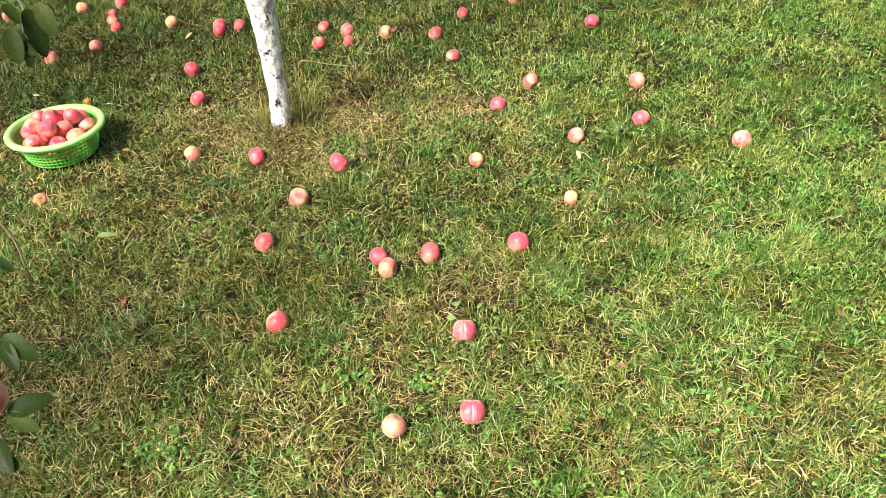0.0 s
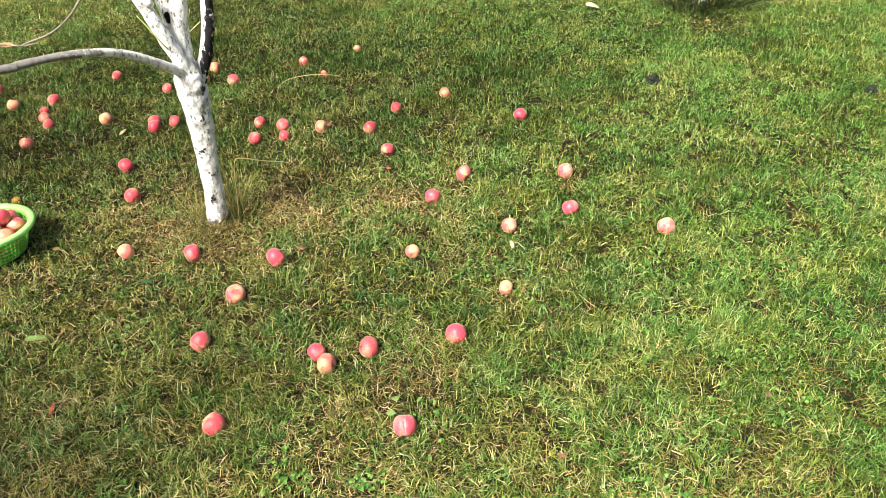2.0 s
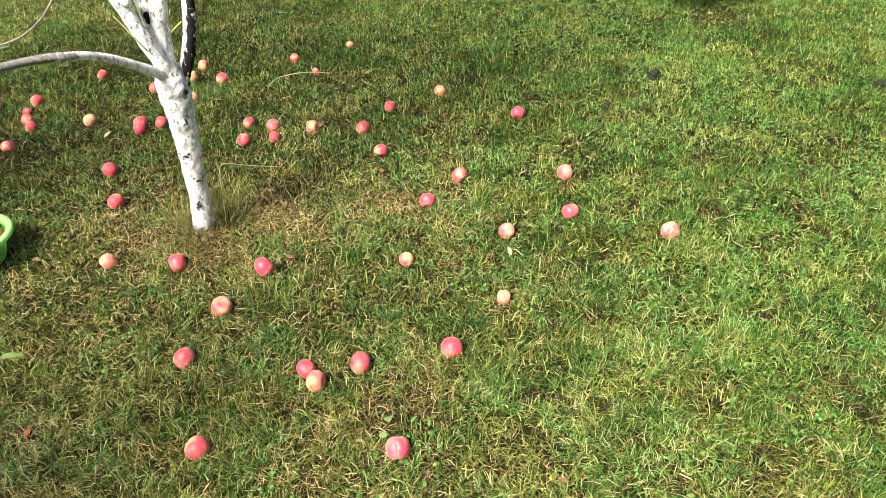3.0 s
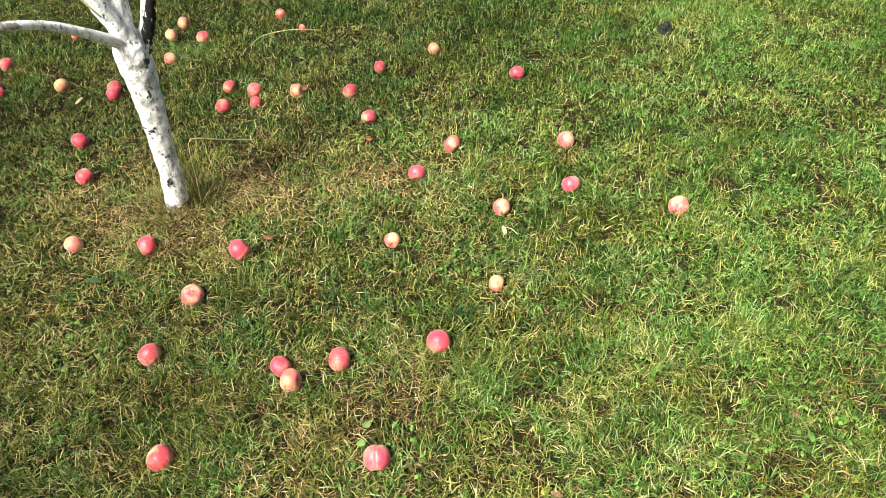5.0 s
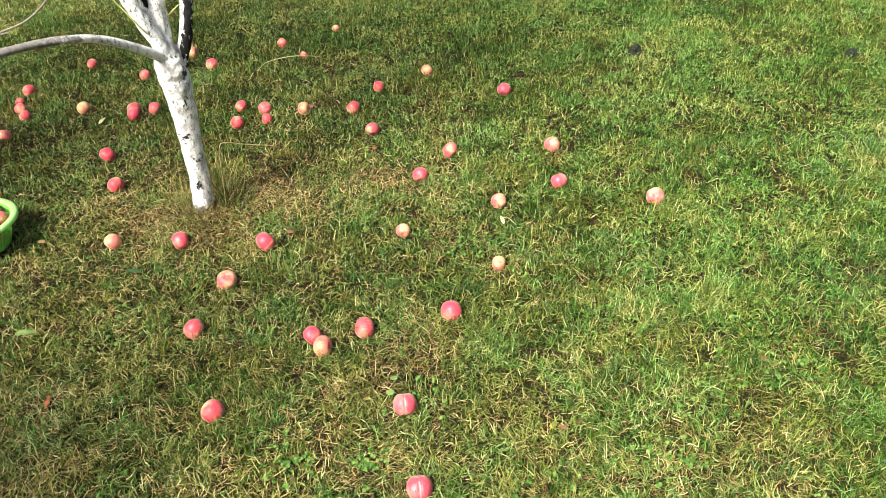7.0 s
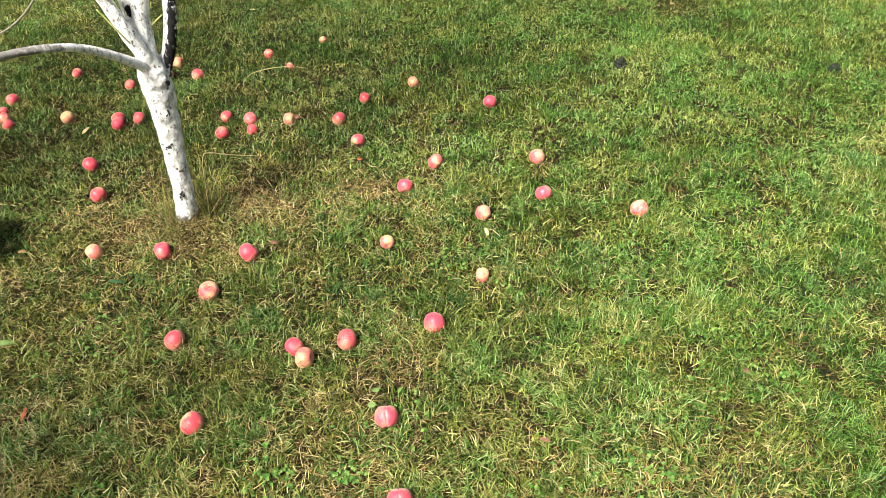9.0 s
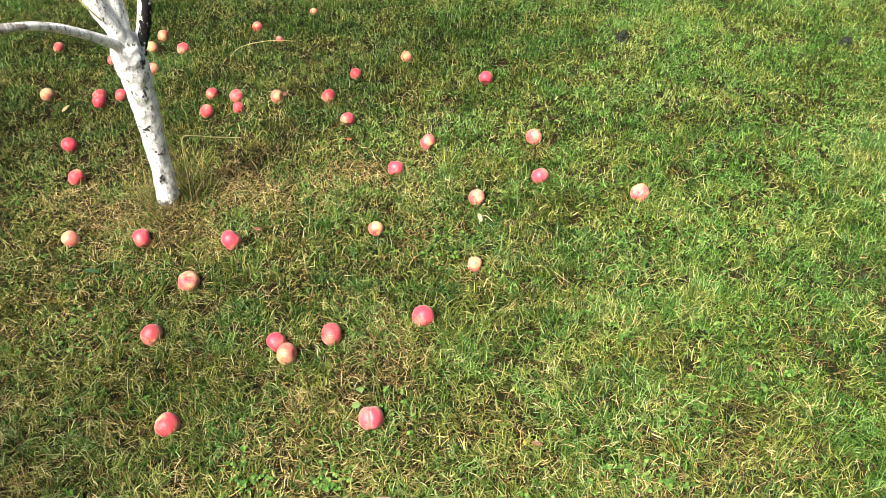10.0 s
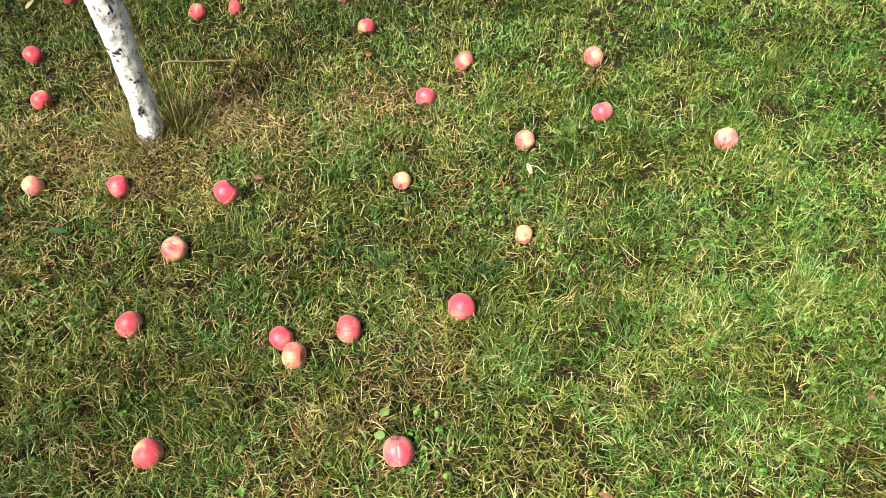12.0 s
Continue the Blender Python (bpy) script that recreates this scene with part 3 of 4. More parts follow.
FOOT = (TX, TY)
TRUNK = at_tree([(-0.672, 3.175, -0.05, 0.047), (-0.664, 3.163, 0.03, 0.0435), (-0.656, 3.149, 0.17, 0.040), (-0.650, 3.133, 0.35, 0.0435), (-0.647, 3.122, 0.46, 0.0475), (-0.646, 3.112, 0.57, 0.053), (-0.648, 3.106, 0.64, 0.055), (-0.653, 3.108, 0.70, 0.045), (-0.657, 3.11, 0.76, 0.03)], FOOT)
limb_left = [(-0.645, 3.10, 0.64, 0.032), (-0.662, 3.085, 0.74, 0.029), (-0.692, 3.07, 0.825, 0.0265), (-0.725, 3.068, 0.908, 0.024), (-0.758, 3.065, 0.985, 0.023), (-0.95, 3.0, 1.45, 0.02), (-1.25, 3.02, 2.0, 0.014), (-1.4, 3.1, 2.6, 0.008)]
limb_mid = [(-0.655, 3.11, 0.62, 0.036), (-0.657, 3.125, 0.75, 0.034), (-0.651, 3.135, 0.875, 0.031), (-0.638, 3.145, 0.97, 0.029), (-0.6, 3.25, 1.5, 0.024), (-0.45, 3.4, 2.2, 0.018), (-0.4, 3.5, 2.9, 0.008)]
limb_dark = [(-0.640, 3.115, 0.59, 0.032), (-0.617, 3.13, 0.655, 0.026), (-0.588, 3.145, 0.725, 0.023), (-0.562, 3.165, 0.831, 0.0215), (-0.548, 3.2, 0.964, 0.021), (-0.5, 3.4, 1.4, 0.018), (-0.4, 3.7, 2.0, 0.012), (-0.35, 4.0, 2.5, 0.006)]
limb_back = [(-0.668, 3.13, 0.76, 0.02), (-0.69, 3.14, 0.88, 0.0195), (-0.712, 3.15, 0.99, 0.0185), (-0.85, 3.3, 1.5, 0.014), (-1.0, 3.6, 2.2, 0.007)]
limb_low = [(-0.655, 3.085, 0.690, 0.020), (-0.728, 2.98, 0.780, 0.0152), (-0.789, 2.9, 0.840, 0.0140), (-0.85, 2.82, 0.879, 0.0134), (-0.944, 2.74, 0.899, 0.0130), (-1.034, 2.66, 0.906, 0.0130), (-1.084, 2.62, 0.908, 0.0135), (-1.5, 2.35, 0.95, 0.012), (-1.9, 2.2, 1.1, 0.008)]
# the trunk flows into the first stretch of each limb
bm = bmesh.new()
tube(bm, smooth_path(TRUNK, 14), 26, 0.12)
for i, (rows, k) in enumerate(((limb_left, 4), (limb_mid, 4), (limb_low, 3), (limb_dark, 3))):
    tube(bm, smooth_path(at_tree([(x, y, z, r * 1.01) for x, y, z, r in rows[:k]], FOOT), 8), 18, 0.12, i * 5.0)
trunk = part("trunk", bm, M_LIME, tree, "limewashed trunk, flaking, with dark scars")
skin = trunk.modifiers.new("one_skin", "REMESH")
skin.mode, skin.voxel_size, skin.use_smooth_shade = "VOXEL", 0.004, True
flow = trunk.modifiers.new("flow", "SMOOTH")
flow.factor, flow.iterations = 0.5, 5
# dark knots and scars where the paint does not hold: ragged clusters of bare bark
knot_rng = random.Random(3)
for i, (z, turn, wide, high, bits) in enumerate(((0.63, 60, 0.008, 0.015, 6), (0.515, 30, 0.006, 0.015, 5), (0.375, -8, 0.015, 0.008, 7), (0.262, 20, 0.007, 0.008, 3), (0.145, 0, 0.0085, 0.012, 6))):
    core = smooth_path(TRUNK, 14)
    bm = bmesh.new()
    for k in range(bits):
        zk = z + knot_rng.gauss(0, high * 0.75)
        cx, cy, r = (float(np.interp(zk, core[:, 2], core[:, c])) for c in (0, 1, 3))
        face = Matrix.Rotation(radians(turn) + knot_rng.gauss(0, wide * 0.75) / r, 3, "Z")
        size = knot_rng.uniform(0.3, 0.62)
        tilt = Matrix.Rotation(knot_rng.uniform(-0.7, 0.7), 3, "Y")
        blot = bmesh.ops.create_icosphere(bm, subdivisions=3, radius=1.0)["verts"]
        for v in blot:
            q = 0.9 + 0.95 * noise.noise(v.co * 2.1 + Vector((i * 9.0, k * 4.0, 0))) + 0.6 * noise.noise(v.co * 5.3 + Vector((k, i * 5.0, 0)))
            flat = tilt @ Vector((v.co.x * wide * size * q, 0, v.co.z * high * size * q))
            v.co = face @ Vector((flat.x, -r * 0.985 + v.co.y * 0.003 + 0.5 * flat.x ** 2 / r, flat.z)) + Vector((cx, cy, zk))
    part("knot", bm, M_KNOT, trunk, "black knot showing through the lime wash")
for i, (rows, mat, text) in enumerate(((limb_left, M_LIME, "limewashed limb"), (limb_mid, M_LIME, "limewashed limb"), (limb_back, M_LIME, "thin limewashed limb"), (limb_low, M_LIMB, "low arching limb, its lime wash worn to grey bark"), (limb_dark, M_LIME, "limewashed limb with a tarred side"))):
    limb = stem_part("limb", at_tree(rows, FOOT), mat, tree, text, 16, 8, 0.12, i * 5.0)
    if rows is limb_left:
        leaning = limb
    if rows is limb_back:
        thin_limb = limb
# healed pruning stub on the leaning limb
bm = bmesh.new()
bmesh.ops.create_icosphere(bm, subdivisions=3, radius=0.021)
for v in bm.verts:
    v.co *= 1 + 0.25 * noise.noise(v.co * 60)
    v.co += Vector((-0.722 - TX, 3.055 - TY, 0.968))
part("pruning_stub", bm, M_LIME, leaning, "healed pruning stub, limewashed grey")
# tar painted over a wound on one side of the upright limb
bm = bmesh.new()
rows = smooth_path([(x + 0.0055, y - 0.0075, z, r * 0.86) for x, y, z, r in limb_dark[:5]], 8)
rows[:, 3] *= np.array([1 + 0.22 * noise.noise(Vector((k * 0.7, 0, 3))) for k in range(len(rows))])
tube(bm, [(x - TX, y - TY, z, r) for x, y, z, r in rows], 14, 0.22, 8)
part("tar_patch", bm, M_TAR, limb, "black tar over the bark")
bm = bmesh.new()
rows = smooth_path([(x + 0.004, y - 0.006, z, r * 0.8) for x, y, z, r in ((-0.682, 3.137, 0.84, 0.010), (-0.690, 3.14, 0.88, 0.0195), (-0.701, 3.145, 0.935, 0.018), (-0.712, 3.15, 0.99, 0.010))], 6)
tube(bm, [(x - TX, y - TY, z, r) for x, y, z, r in rows], 14, 0.3, 12)
part("tar_patch", bm, M_TAR, thin_limb, "black tar over the bark")
stem_part("twig", at_tree([(-0.815, 2.91, 1.13, 0.0045), (-0.872, 2.9, 1.048, 0.0040), (-0.935, 2.9, 0.975, 0.0036), (-1.01, 2.9, 0.922, 0.0032), (-1.09, 2.9, 0.895, 0.003), (-1.12, 2.9, 0.884, 0.0022)], FOOT), M_BARK, tree, "thin bare grey twig", 7, 5, 0.1)
leaf_twig = stem_part("twig", at_tree([(-1.06, 2.9, 0.892, 0.002), (-1.113, 2.9, 0.886, 0.003), (-1.19, 2.9, 0.895, 0.003), (-1.32, 2.9, 0.92, 0.002)], FOOT), M_BARK, tree, "thin bare grey twig", 7, 5, 0.1)
stem_part("twig", at_tree([(-0.755, 2.98, 1.06, 0.007), (-0.78, 2.94, 1.13, 0.0055), (-0.80, 2.91, 1.14, 0.0045)], FOOT), M_BARK, tree, "thin bare grey twig", 7, 5, 0.1)
for rows in ([(-0.685, 3.04, 0.80, 0.003), (-0.712, 3.02, 0.855, 0.0028), (-0.733, 3.02, 0.89, 0.0026), (-0.760, 3.02, 0.93, 0.0018)], [(-0.640, 3.13, 0.79, 0.003), (-0.631, 3.13, 0.815, 0.003), (-0.610, 3.13, 0.838, 0.0026), (-0.575, 3.13, 0.865, 0.002)], [(-0.632, 3.13, 0.80, 0.0022), (-0.622, 3.13, 0.86, 0.002), (-0.604, 3.13, 0.91, 0.0014)]):
    stem_part("water_shoot", at_tree(rows, FOOT), M_SHOOT, tree, "thin yellow-green shoot", 6, 4, 0)
EYE0 = np.array([0.08, 0.5, 1.75])
crown_limbs = [[(x - TX, y - TY, z) for x, y, z, r in rows[k:]] for rows, k in ((limb_left, 3), (limb_mid, 3), (limb_back, 2))]


def above_view(x, y):
    """The lowest height at which leaves stay clear of the open lawn under the crown."""
    return 1.45 + max(0.0, 0.12 * (3.0 - (y + TY)))


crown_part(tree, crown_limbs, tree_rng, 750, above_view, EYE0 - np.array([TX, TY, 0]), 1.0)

# dry leaf on the bare twig
ldry_v, ldry_t = leaf_shapes(tree_rng, np.array([[-1.13, 2.9, 0.888]]), np.array([[-1.0, 0.1, 0.12]]), np.array([[0.1, -0.6, 1.0]]), np.array([0.075]), np.array([0.022]))
ob = new("dry_leaf", mesh_from("dry_leaf", ldry_v - np.array([TX, TY, 0]), ldry_t, M_LEAFBROWN))
ob.parent = leaf_twig
tagged(ob, "curled brown leaf on the twig")

# far tree, only its foot in view
FX, FY = 2.33, 5.64
far = tagged(new("apple_tree"), "young apple tree with a limewashed foot in long grass", "tree")
far.location = (FX, FY, 0)
stem_part("trunk", [(0, 0, -0.05, 0.04), (-0.005, 0, 0.15, 0.023), (-0.04, 0.0, 0.5, 0.024), (-0.06, 0.04, 0.9, 0.026)], M_LIME, far, "limewashed trunk", 14, 6, 0.1, 30)
far_limbs = [[(-0.06, 0.04, 0.86, 0.03), (-0.4, 0.2, 1.5, 0.022), (-0.8, 0.3, 2.2, 0.01)], [(-0.06, 0.04, 0.86, 0.03), (0.1, 0.2, 1.6, 0.022), (0.2, 0.4, 2.6, 0.01)], [(-0.06, 0.04, 0.86, 0.028), (0.4, -0.1, 1.5, 0.02), (0.9, -0.2, 2.1, 0.01)]]
for i, rows in enumerate(far_limbs):
    stem_part("limb", rows, M_BARK, far, "grey limb", 10, 5, 0.12, i + 40)
crown_part(far, [[q[:3] for q in rows] for rows in far_limbs], tree_rng, 2600, lambda x, y: 1.35, None, 0.7)

# unseen orchard tree beyond the edge of the open lawn, added to shade it
OX, OY = -3.2, 3.35
shade_tree = tagged(new("apple_tree"), "unseen broad apple tree, added to shade the edge of the lawn", "tree")
shade_tree.location = (OX, OY, 0)
stem_part("trunk", [(0, 0, -0.05, 0.1), (0.0, 0, 0.2, 0.075), (0.03, 0.02, 0.7, 0.07), (0.05, 0.03, 1.2, 0.07)], M_LIME, shade_tree, "limewashed trunk", 16, 6, 0.1, 90)
# limbs aimed so that the crown's shade falls on the left of the lawn
shade_limbs = [[(0.05, 0.03, 1.1, 0.05), (0.6, 0.3, 1.9, 0.035), (1.5, 0.5, 2.6, 0.012)], [(0.05, 0.03, 1.1, 0.05), (0.6, -0.5, 1.9, 0.035), (1.3, -0.9, 2.7, 0.012)],
               [(0.05, 0.03, 1.1, 0.045), (-0.2, -0.8, 1.8, 0.03), (0.0, -1.6, 2.45, 0.012)], [(0.05, 0.03, 1.1, 0.045), (0.5, 0.9, 2.0, 0.03), (1.2, 1.6, 2.7, 0.012)]]
for i, rows in enumerate(shade_limbs):
    stem_part("limb", rows, M_BARK, shade_tree, "grey limb", 10, 5, 0.12, i + 95)
crown_part(shade_tree, [[q[:3] for q in rows] for rows in shade_limbs], tree_rng, 4200, lambda x, y: 1.55, None, 0.85)

# near tree, its hanging branch reaching beside the path; the rest stays unseen
NX, NY = -2.55, 0.35
side_tree = tagged(new("apple_tree"), "apple tree, unseen but for a low leafy branch hanging beside the path", "tree")
side_tree.location = (NX, NY, 0)
stem_part("trunk", [(0, 0, -0.05, 0.08), (0.01, 0, 0.2, 0.06), (0.04, 0.02, 0.6, 0.055), (0.06, 0.03, 1.05, 0.055)], M_LIME, side_tree, "limewashed trunk", 16, 6, 0.1, 60)
# unseen limbs, aimed so that their leaves shade the near lawn
near_limbs = [[(0.06, 0.03, 1.0, 0.045), (-0.3, 0.1, 1.7, 0.03), (-0.6, 0.1, 2.5, 0.012)], [(0.06, 0.03, 1.0, 0.042), (0.2, -0.8, 1.8, 0.03), (0.4, -1.5, 2.5, 0.012)],
              [(0.06, 0.03, 1.0, 0.042), (0.6, 0.4, 1.75, 0.03), (1.25, 1.0, 2.6, 0.012)], [(0.06, 0.03, 1.0, 0.04), (0.3, 0.6, 1.9, 0.03), (0.3, 1.6, 2.7, 0.012)]]
for i, rows in enumerate(near_limbs):
    stem_part("limb", rows, M_BARK, side_tree, "grey limb", 10, 5, 0.12, i + 70)
hang = [(-2.5, 0.38, 1.0, 0.03), (-1.9, 0.7, 1.62, 0.02), (-1.3, 1.05, 1.72, 0.013), (-0.9, 1.2, 1.45, 0.008), (-0.70, 1.1, 1.12, 0.005), (-0.62, 0.98, 0.95, 0.004), (-0.585, 0.92, 0.82, 0.003)]
hang2 = [(-0.9, 1.2, 1.45, 0.006), (-0.74, 1.4, 1.36, 0.004), (-0.68, 1.48, 1.27, 0.003), (-0.640, 1.494, 1.235, 0.002), (-0.645, 1.475, 1.19, 0.0015)]
hang3 = [(-0.66, 1.05, 1.04, 0.002), (-0.59, 1.09, 1.10, 0.0018), (-0.551, 1.085, 1.085, 0.0015), (-0.528, 1.05, 1.03, 0.0012)]
for rows, text in ((hang, "branch bending down under its leaves"), (hang2, "thin side twig"), (hang3, "thin side twig")):
    branch = stem_part("branch", [(x - NX, y - NY, z, r) for x, y, z, r in rows], M_STEM if rows is hang3 else M_BARK, side_tree, text, 8, 5, 0.08, 80)
crown_part(side_tree, [[q[:3] for q in rows] for rows in near_limbs], tree_rng, 2300, lambda x, y: 1.5, EYE0 - np.array([NX, NY, 0]), 0.7)
LEAVES = [
    (-0.637, 1.494, 1.232, 0.035, -0.050, -0.076), (-0.641, 1.472, 1.185, 0.014, -0.044, -0.033), (-0.661, 1.470, 1.208, 0.019, -0.048, -0.049),
    (-0.619, 1.504, 1.234, 0.029, -0.042, -0.050), (-0.664, 1.482, 1.240, 0.034, -0.026, -0.023), (-0.653, 1.466, 1.185, 0.033, -0.027, -0.018),
    (-0.568, 1.055, 1.067, 0.036, -0.021, -0.006), (-0.560, 0.990, 0.991, 0.054, -0.031, -0.024), (-0.555, 0.915, 0.916, 0.065, 0.020, 0.015),
    (-0.555, 0.918, 0.918, 0.052, -0.024, -0.013), (-0.560, 0.894, 0.902, 0.028, -0.053, -0.017), (-0.560, 0.986, 0.985, 0.031, -0.044, -0.019),
    (-0.562, 0.877, 0.890, 0.044, -0.026, -0.008),
]
rows = np.array(LEAVES)
n = len(rows)
v, t = leaf_shapes(tree_rng, rows[:, :3], rows[:, 3:], np.stack([tree_rng.normal(0, 0.4, n), -0.5 + tree_rng.normal(0, 0.3, n), np.ones(n)], 1), np.linalg.norm(rows[:, 3:], axis=1), np.linalg.norm(rows[:, 3:], axis=1) * tree_rng.uniform(0.42, 0.56, n))
ob = new("leaves", mesh_from("leaves", v - np.array([NX, NY, 0]), t, M_LEAF))
ob.parent = branch
rounding = ob.modifiers.new("rounding", "SUBSURF")
rounding.levels = rounding.render_levels = 2
tagged(ob, "dark green leaves of the hanging branch")
# unseen leafy side twigs higher on the bending branch, added to shade its leaves
for end in ((-0.85, 1.27, 1.50), (-0.84, 0.68, 1.34)):
    twig = stem_part("branch", [(x - NX, y - NY, z, r) for x, y, z, r in ((-1.02, 1.15, 1.57, 0.004), ((end[0] - 1.02) / 2, (end[1] + 1.15) / 2, 1.54, 0.003), (*end, 0.0015))], M_BARK, side_tree, "thin side twig", 7, 5, 0.05, 85)
    n = 18
    foot = np.array(end) + tree_rng.normal(0, 1, (n, 3)) * np.array([0.05, 0.06, 0.03])
    way = np.stack([tree_rng.normal(0, 1, n), tree_rng.normal(0, 1, n), tree_rng.normal(-0.5, 0.4, n)], 1)
    v, t = leaf_shapes(tree_rng, foot - np.array([NX, NY, 0]), way, np.stack([tree_rng.normal(-0.4, 0.3, n), tree_rng.normal(-0.2, 0.3, n), np.ones(n)], 1), tree_rng.uniform(0.06, 0.085, n), tree_rng.uniform(0.032, 0.045, n))
    ob = new("leaves", mesh_from("leaves", v, t, M_LEAF))
    ob.parent = twig
    tagged(ob, "unseen dark green leaves of the side twig, shading the hanging leaves")
apple(-0.582, 0.925, 0.936, 0.033, "red", "hanging on the leafy branch", "", (10, 0, 40))

# ---- fallen leaves and litter ----
litter_rng = np.random.default_rng(8)


def fallen_leaf(x, y, size, width, heading, mat, text, lift=0.022, name="fallen_leaf", pitch=0.05):
    z = float(ground_z(x, y)) + lift
    d = np.array([[math.cos(radians(heading)), math.sin(radians(heading)), pitch]])
    foot = np.array([[0.0, 0.0, 0.0]]) - d * size * 0.5
    v, t = leaf_shapes(litter_rng, foot, d, np.array([[0.15, -0.1, 1.0]]), np.array([size]), np.array([width]))
    me = mesh_from(name, v, t, mat)
    ob = new(name, me)
    ob.location = (x, y, z)
    solid = ob.modifiers.new("thickness", "SOLIDIFY")
    solid.thickness = 0.0008
    sub = ob.modifiers.new("rounding", "SUBSURF")
    sub.levels = sub.render_levels = 1
    return tagged(ob, text, "leaf")


fallen_leaf(-1.172, 2.435, 0.085, 0.035, 8, M_LEAFGREEN, "fresh green apple leaf lying on the grass", 0.03)
fallen_leaf(-0.872, 2.737, 0.07, 0.03, -10, M_LEAFDARK, "dark green leaf lying on the grass", 0.028)
fallen_leaf(-1.266, 2.99, 0.045, 0.028, 20, M_LEAFBROWN, "small pale brown leaf beside the basket", 0.026)
fallen_leaf(1.546, 5.64, 0.13, 0.11, 0, M_LEAFPALE, "large pale leaf lying on the far lawn", 0.05, pitch=0.0)
fallen_leaf(-0.627, 6.36, 0.06, 0.05, 80, M_LEAFPALE, "pale leaf lying on the far lawn", 0.04)
fallen_leaf(-1.265, 4.063, 0.065, 0.024, 55, M_LEAFSTRAW, "curled pale straw-coloured leaf in the grass", 0.035, pitch=0.5)
fallen_leaf(0.519, 2.807, 0.055, 0.022, 95, M_LEAFPALE, "pale withered leaf standing in the grass", 0.03, pitch=0.5)
fallen_leaf(-1.01, 2.09, 0.058, 0.016, 75, M_LEAFRED, "orange-red withered leaf upright in the grass", 0.03, pitch=0.6)
fallen_leaf(0.465, 1.765, 0.034, 0.018, 30, M_LEAFYELLOW, "small yellow leaf in the grass", 0.018)
fallen_leaf(0.492, 1.752, 0.04, 0.024, -20, M_LEAFRUST, "brown withered leaf in the grass", 0.018)
fallen_leaf(-0.225, 3.995, 0.05, 0.035, 80, M_LEAFRUST, "dark brown leaf against a yellow apple", 0.04, pitch=0.4)
fallen_leaf(-1.83, 3.5, 0.035, 0.02, 10, M_LEAFPALE, "small pale leaf scrap in the grass", 0.026)
fallen_leaf(-2.08, 4.25, 0.04, 0.02, -15, M_LEAFPALE, "small pale leaf scrap in the grass", 0.03)
fallen_leaf(1.162, 1.916, 0.04, 0.03, 60, M_LEAFRUST, "red-brown withered leaf in the grass", 0.024)
fallen_leaf(-0.304, 2.891, 0.04, 0.03, 10, M_LEAFRUST, "rust-brown leaf in the dry grass", 0.024)
fallen_leaf(0.063, 3.499, 0.035, 0.028, 40, M_LEAFRED, "small rust-coloured leaf in the grass", 0.028)
fallen_leaf(2.221, 5.25, 0.05, 0.04, 0, M_LEAFBROWN, "small orange-brown leaf on the far lawn", 0.035)
fallen_leaf(0.705, 6.19, 0.05, 0.04, 30, M_LEAFRED, "small rust-coloured leaf on the far lawn", 0.04)
fallen_leaf(0.030, 2.005, 0.034, 0.032, 120, M_LEAFGREEN, "small round green leaf beside a split apple", 0.05)
fallen_leaf(0.015, 1.945, 0.034, 0.032, 150, M_LEAFGREEN, "small round green leaf beside a split apple", 0.05)


def stalk(rows, text):
    bm = bmesh.new()
    tube(bm, smooth_path(rows, 5), 6)
    me = bpy.data.meshes.new("dry_stalk")
    bm.to_mesh(me)
    bm.free()
    me.materials.append(M_STRAW)
    return tagged(new("dry_stalk", me), text, "stalk")


stalk([(-0.577, 3.15, 0.02, 0.0009), (-0.562, 3.12, 0.14, 0.0009), (-0.545, 3.07, 0.27, 0.0009), (-0.527, 3.035, 0.350, 0.0010), (-0.505, 3.055, 0.352, 0.0020), (-0.44, 3.115, 0.306, 0.0020), (-0.348, 3.20, 0.247, 0.0011)], "straw-coloured grass stalk snapped over beside the trunk")
stalk([(-0.53, 4.53, 0.03, 0.0010), (-0.47, 4.60, 0.05, 0.0016), (-0.33, 4.64, 0.055, 0.0018), (-0.19, 4.67, 0.03, 0.0012)], "long dry arching grass stalk on the lawn")

BLOCKED += [(1.563, 4.335, 0.026), (2.68, 4.06, 0.022)]

# ---- grass ----
grass_rng = np.random.default_rng(77)
DRY_SPOTS = (  # x, y, reach, how dry
    (-0.35, 3.30, 0.34, 0.95), (0.02, 3.22, 0.22, 0.95), (-0.85, 3.10, 0.2, 0.95), (-0.62, 2.98, 0.2, 0.95), (-1.02, 3.22, 0.16, 0.95), (-0.45, 3.42, 0.2, 0.95),
    (-0.25, 3.45, 0.5, 0.6), (-0.8, 3.35, 0.5, 0.55), (-0.5, 2.75, 0.4, 0.45), (2.25, 5.22, 0.2, 0.95), (1.85, 5.28, 0.14, 0.95))


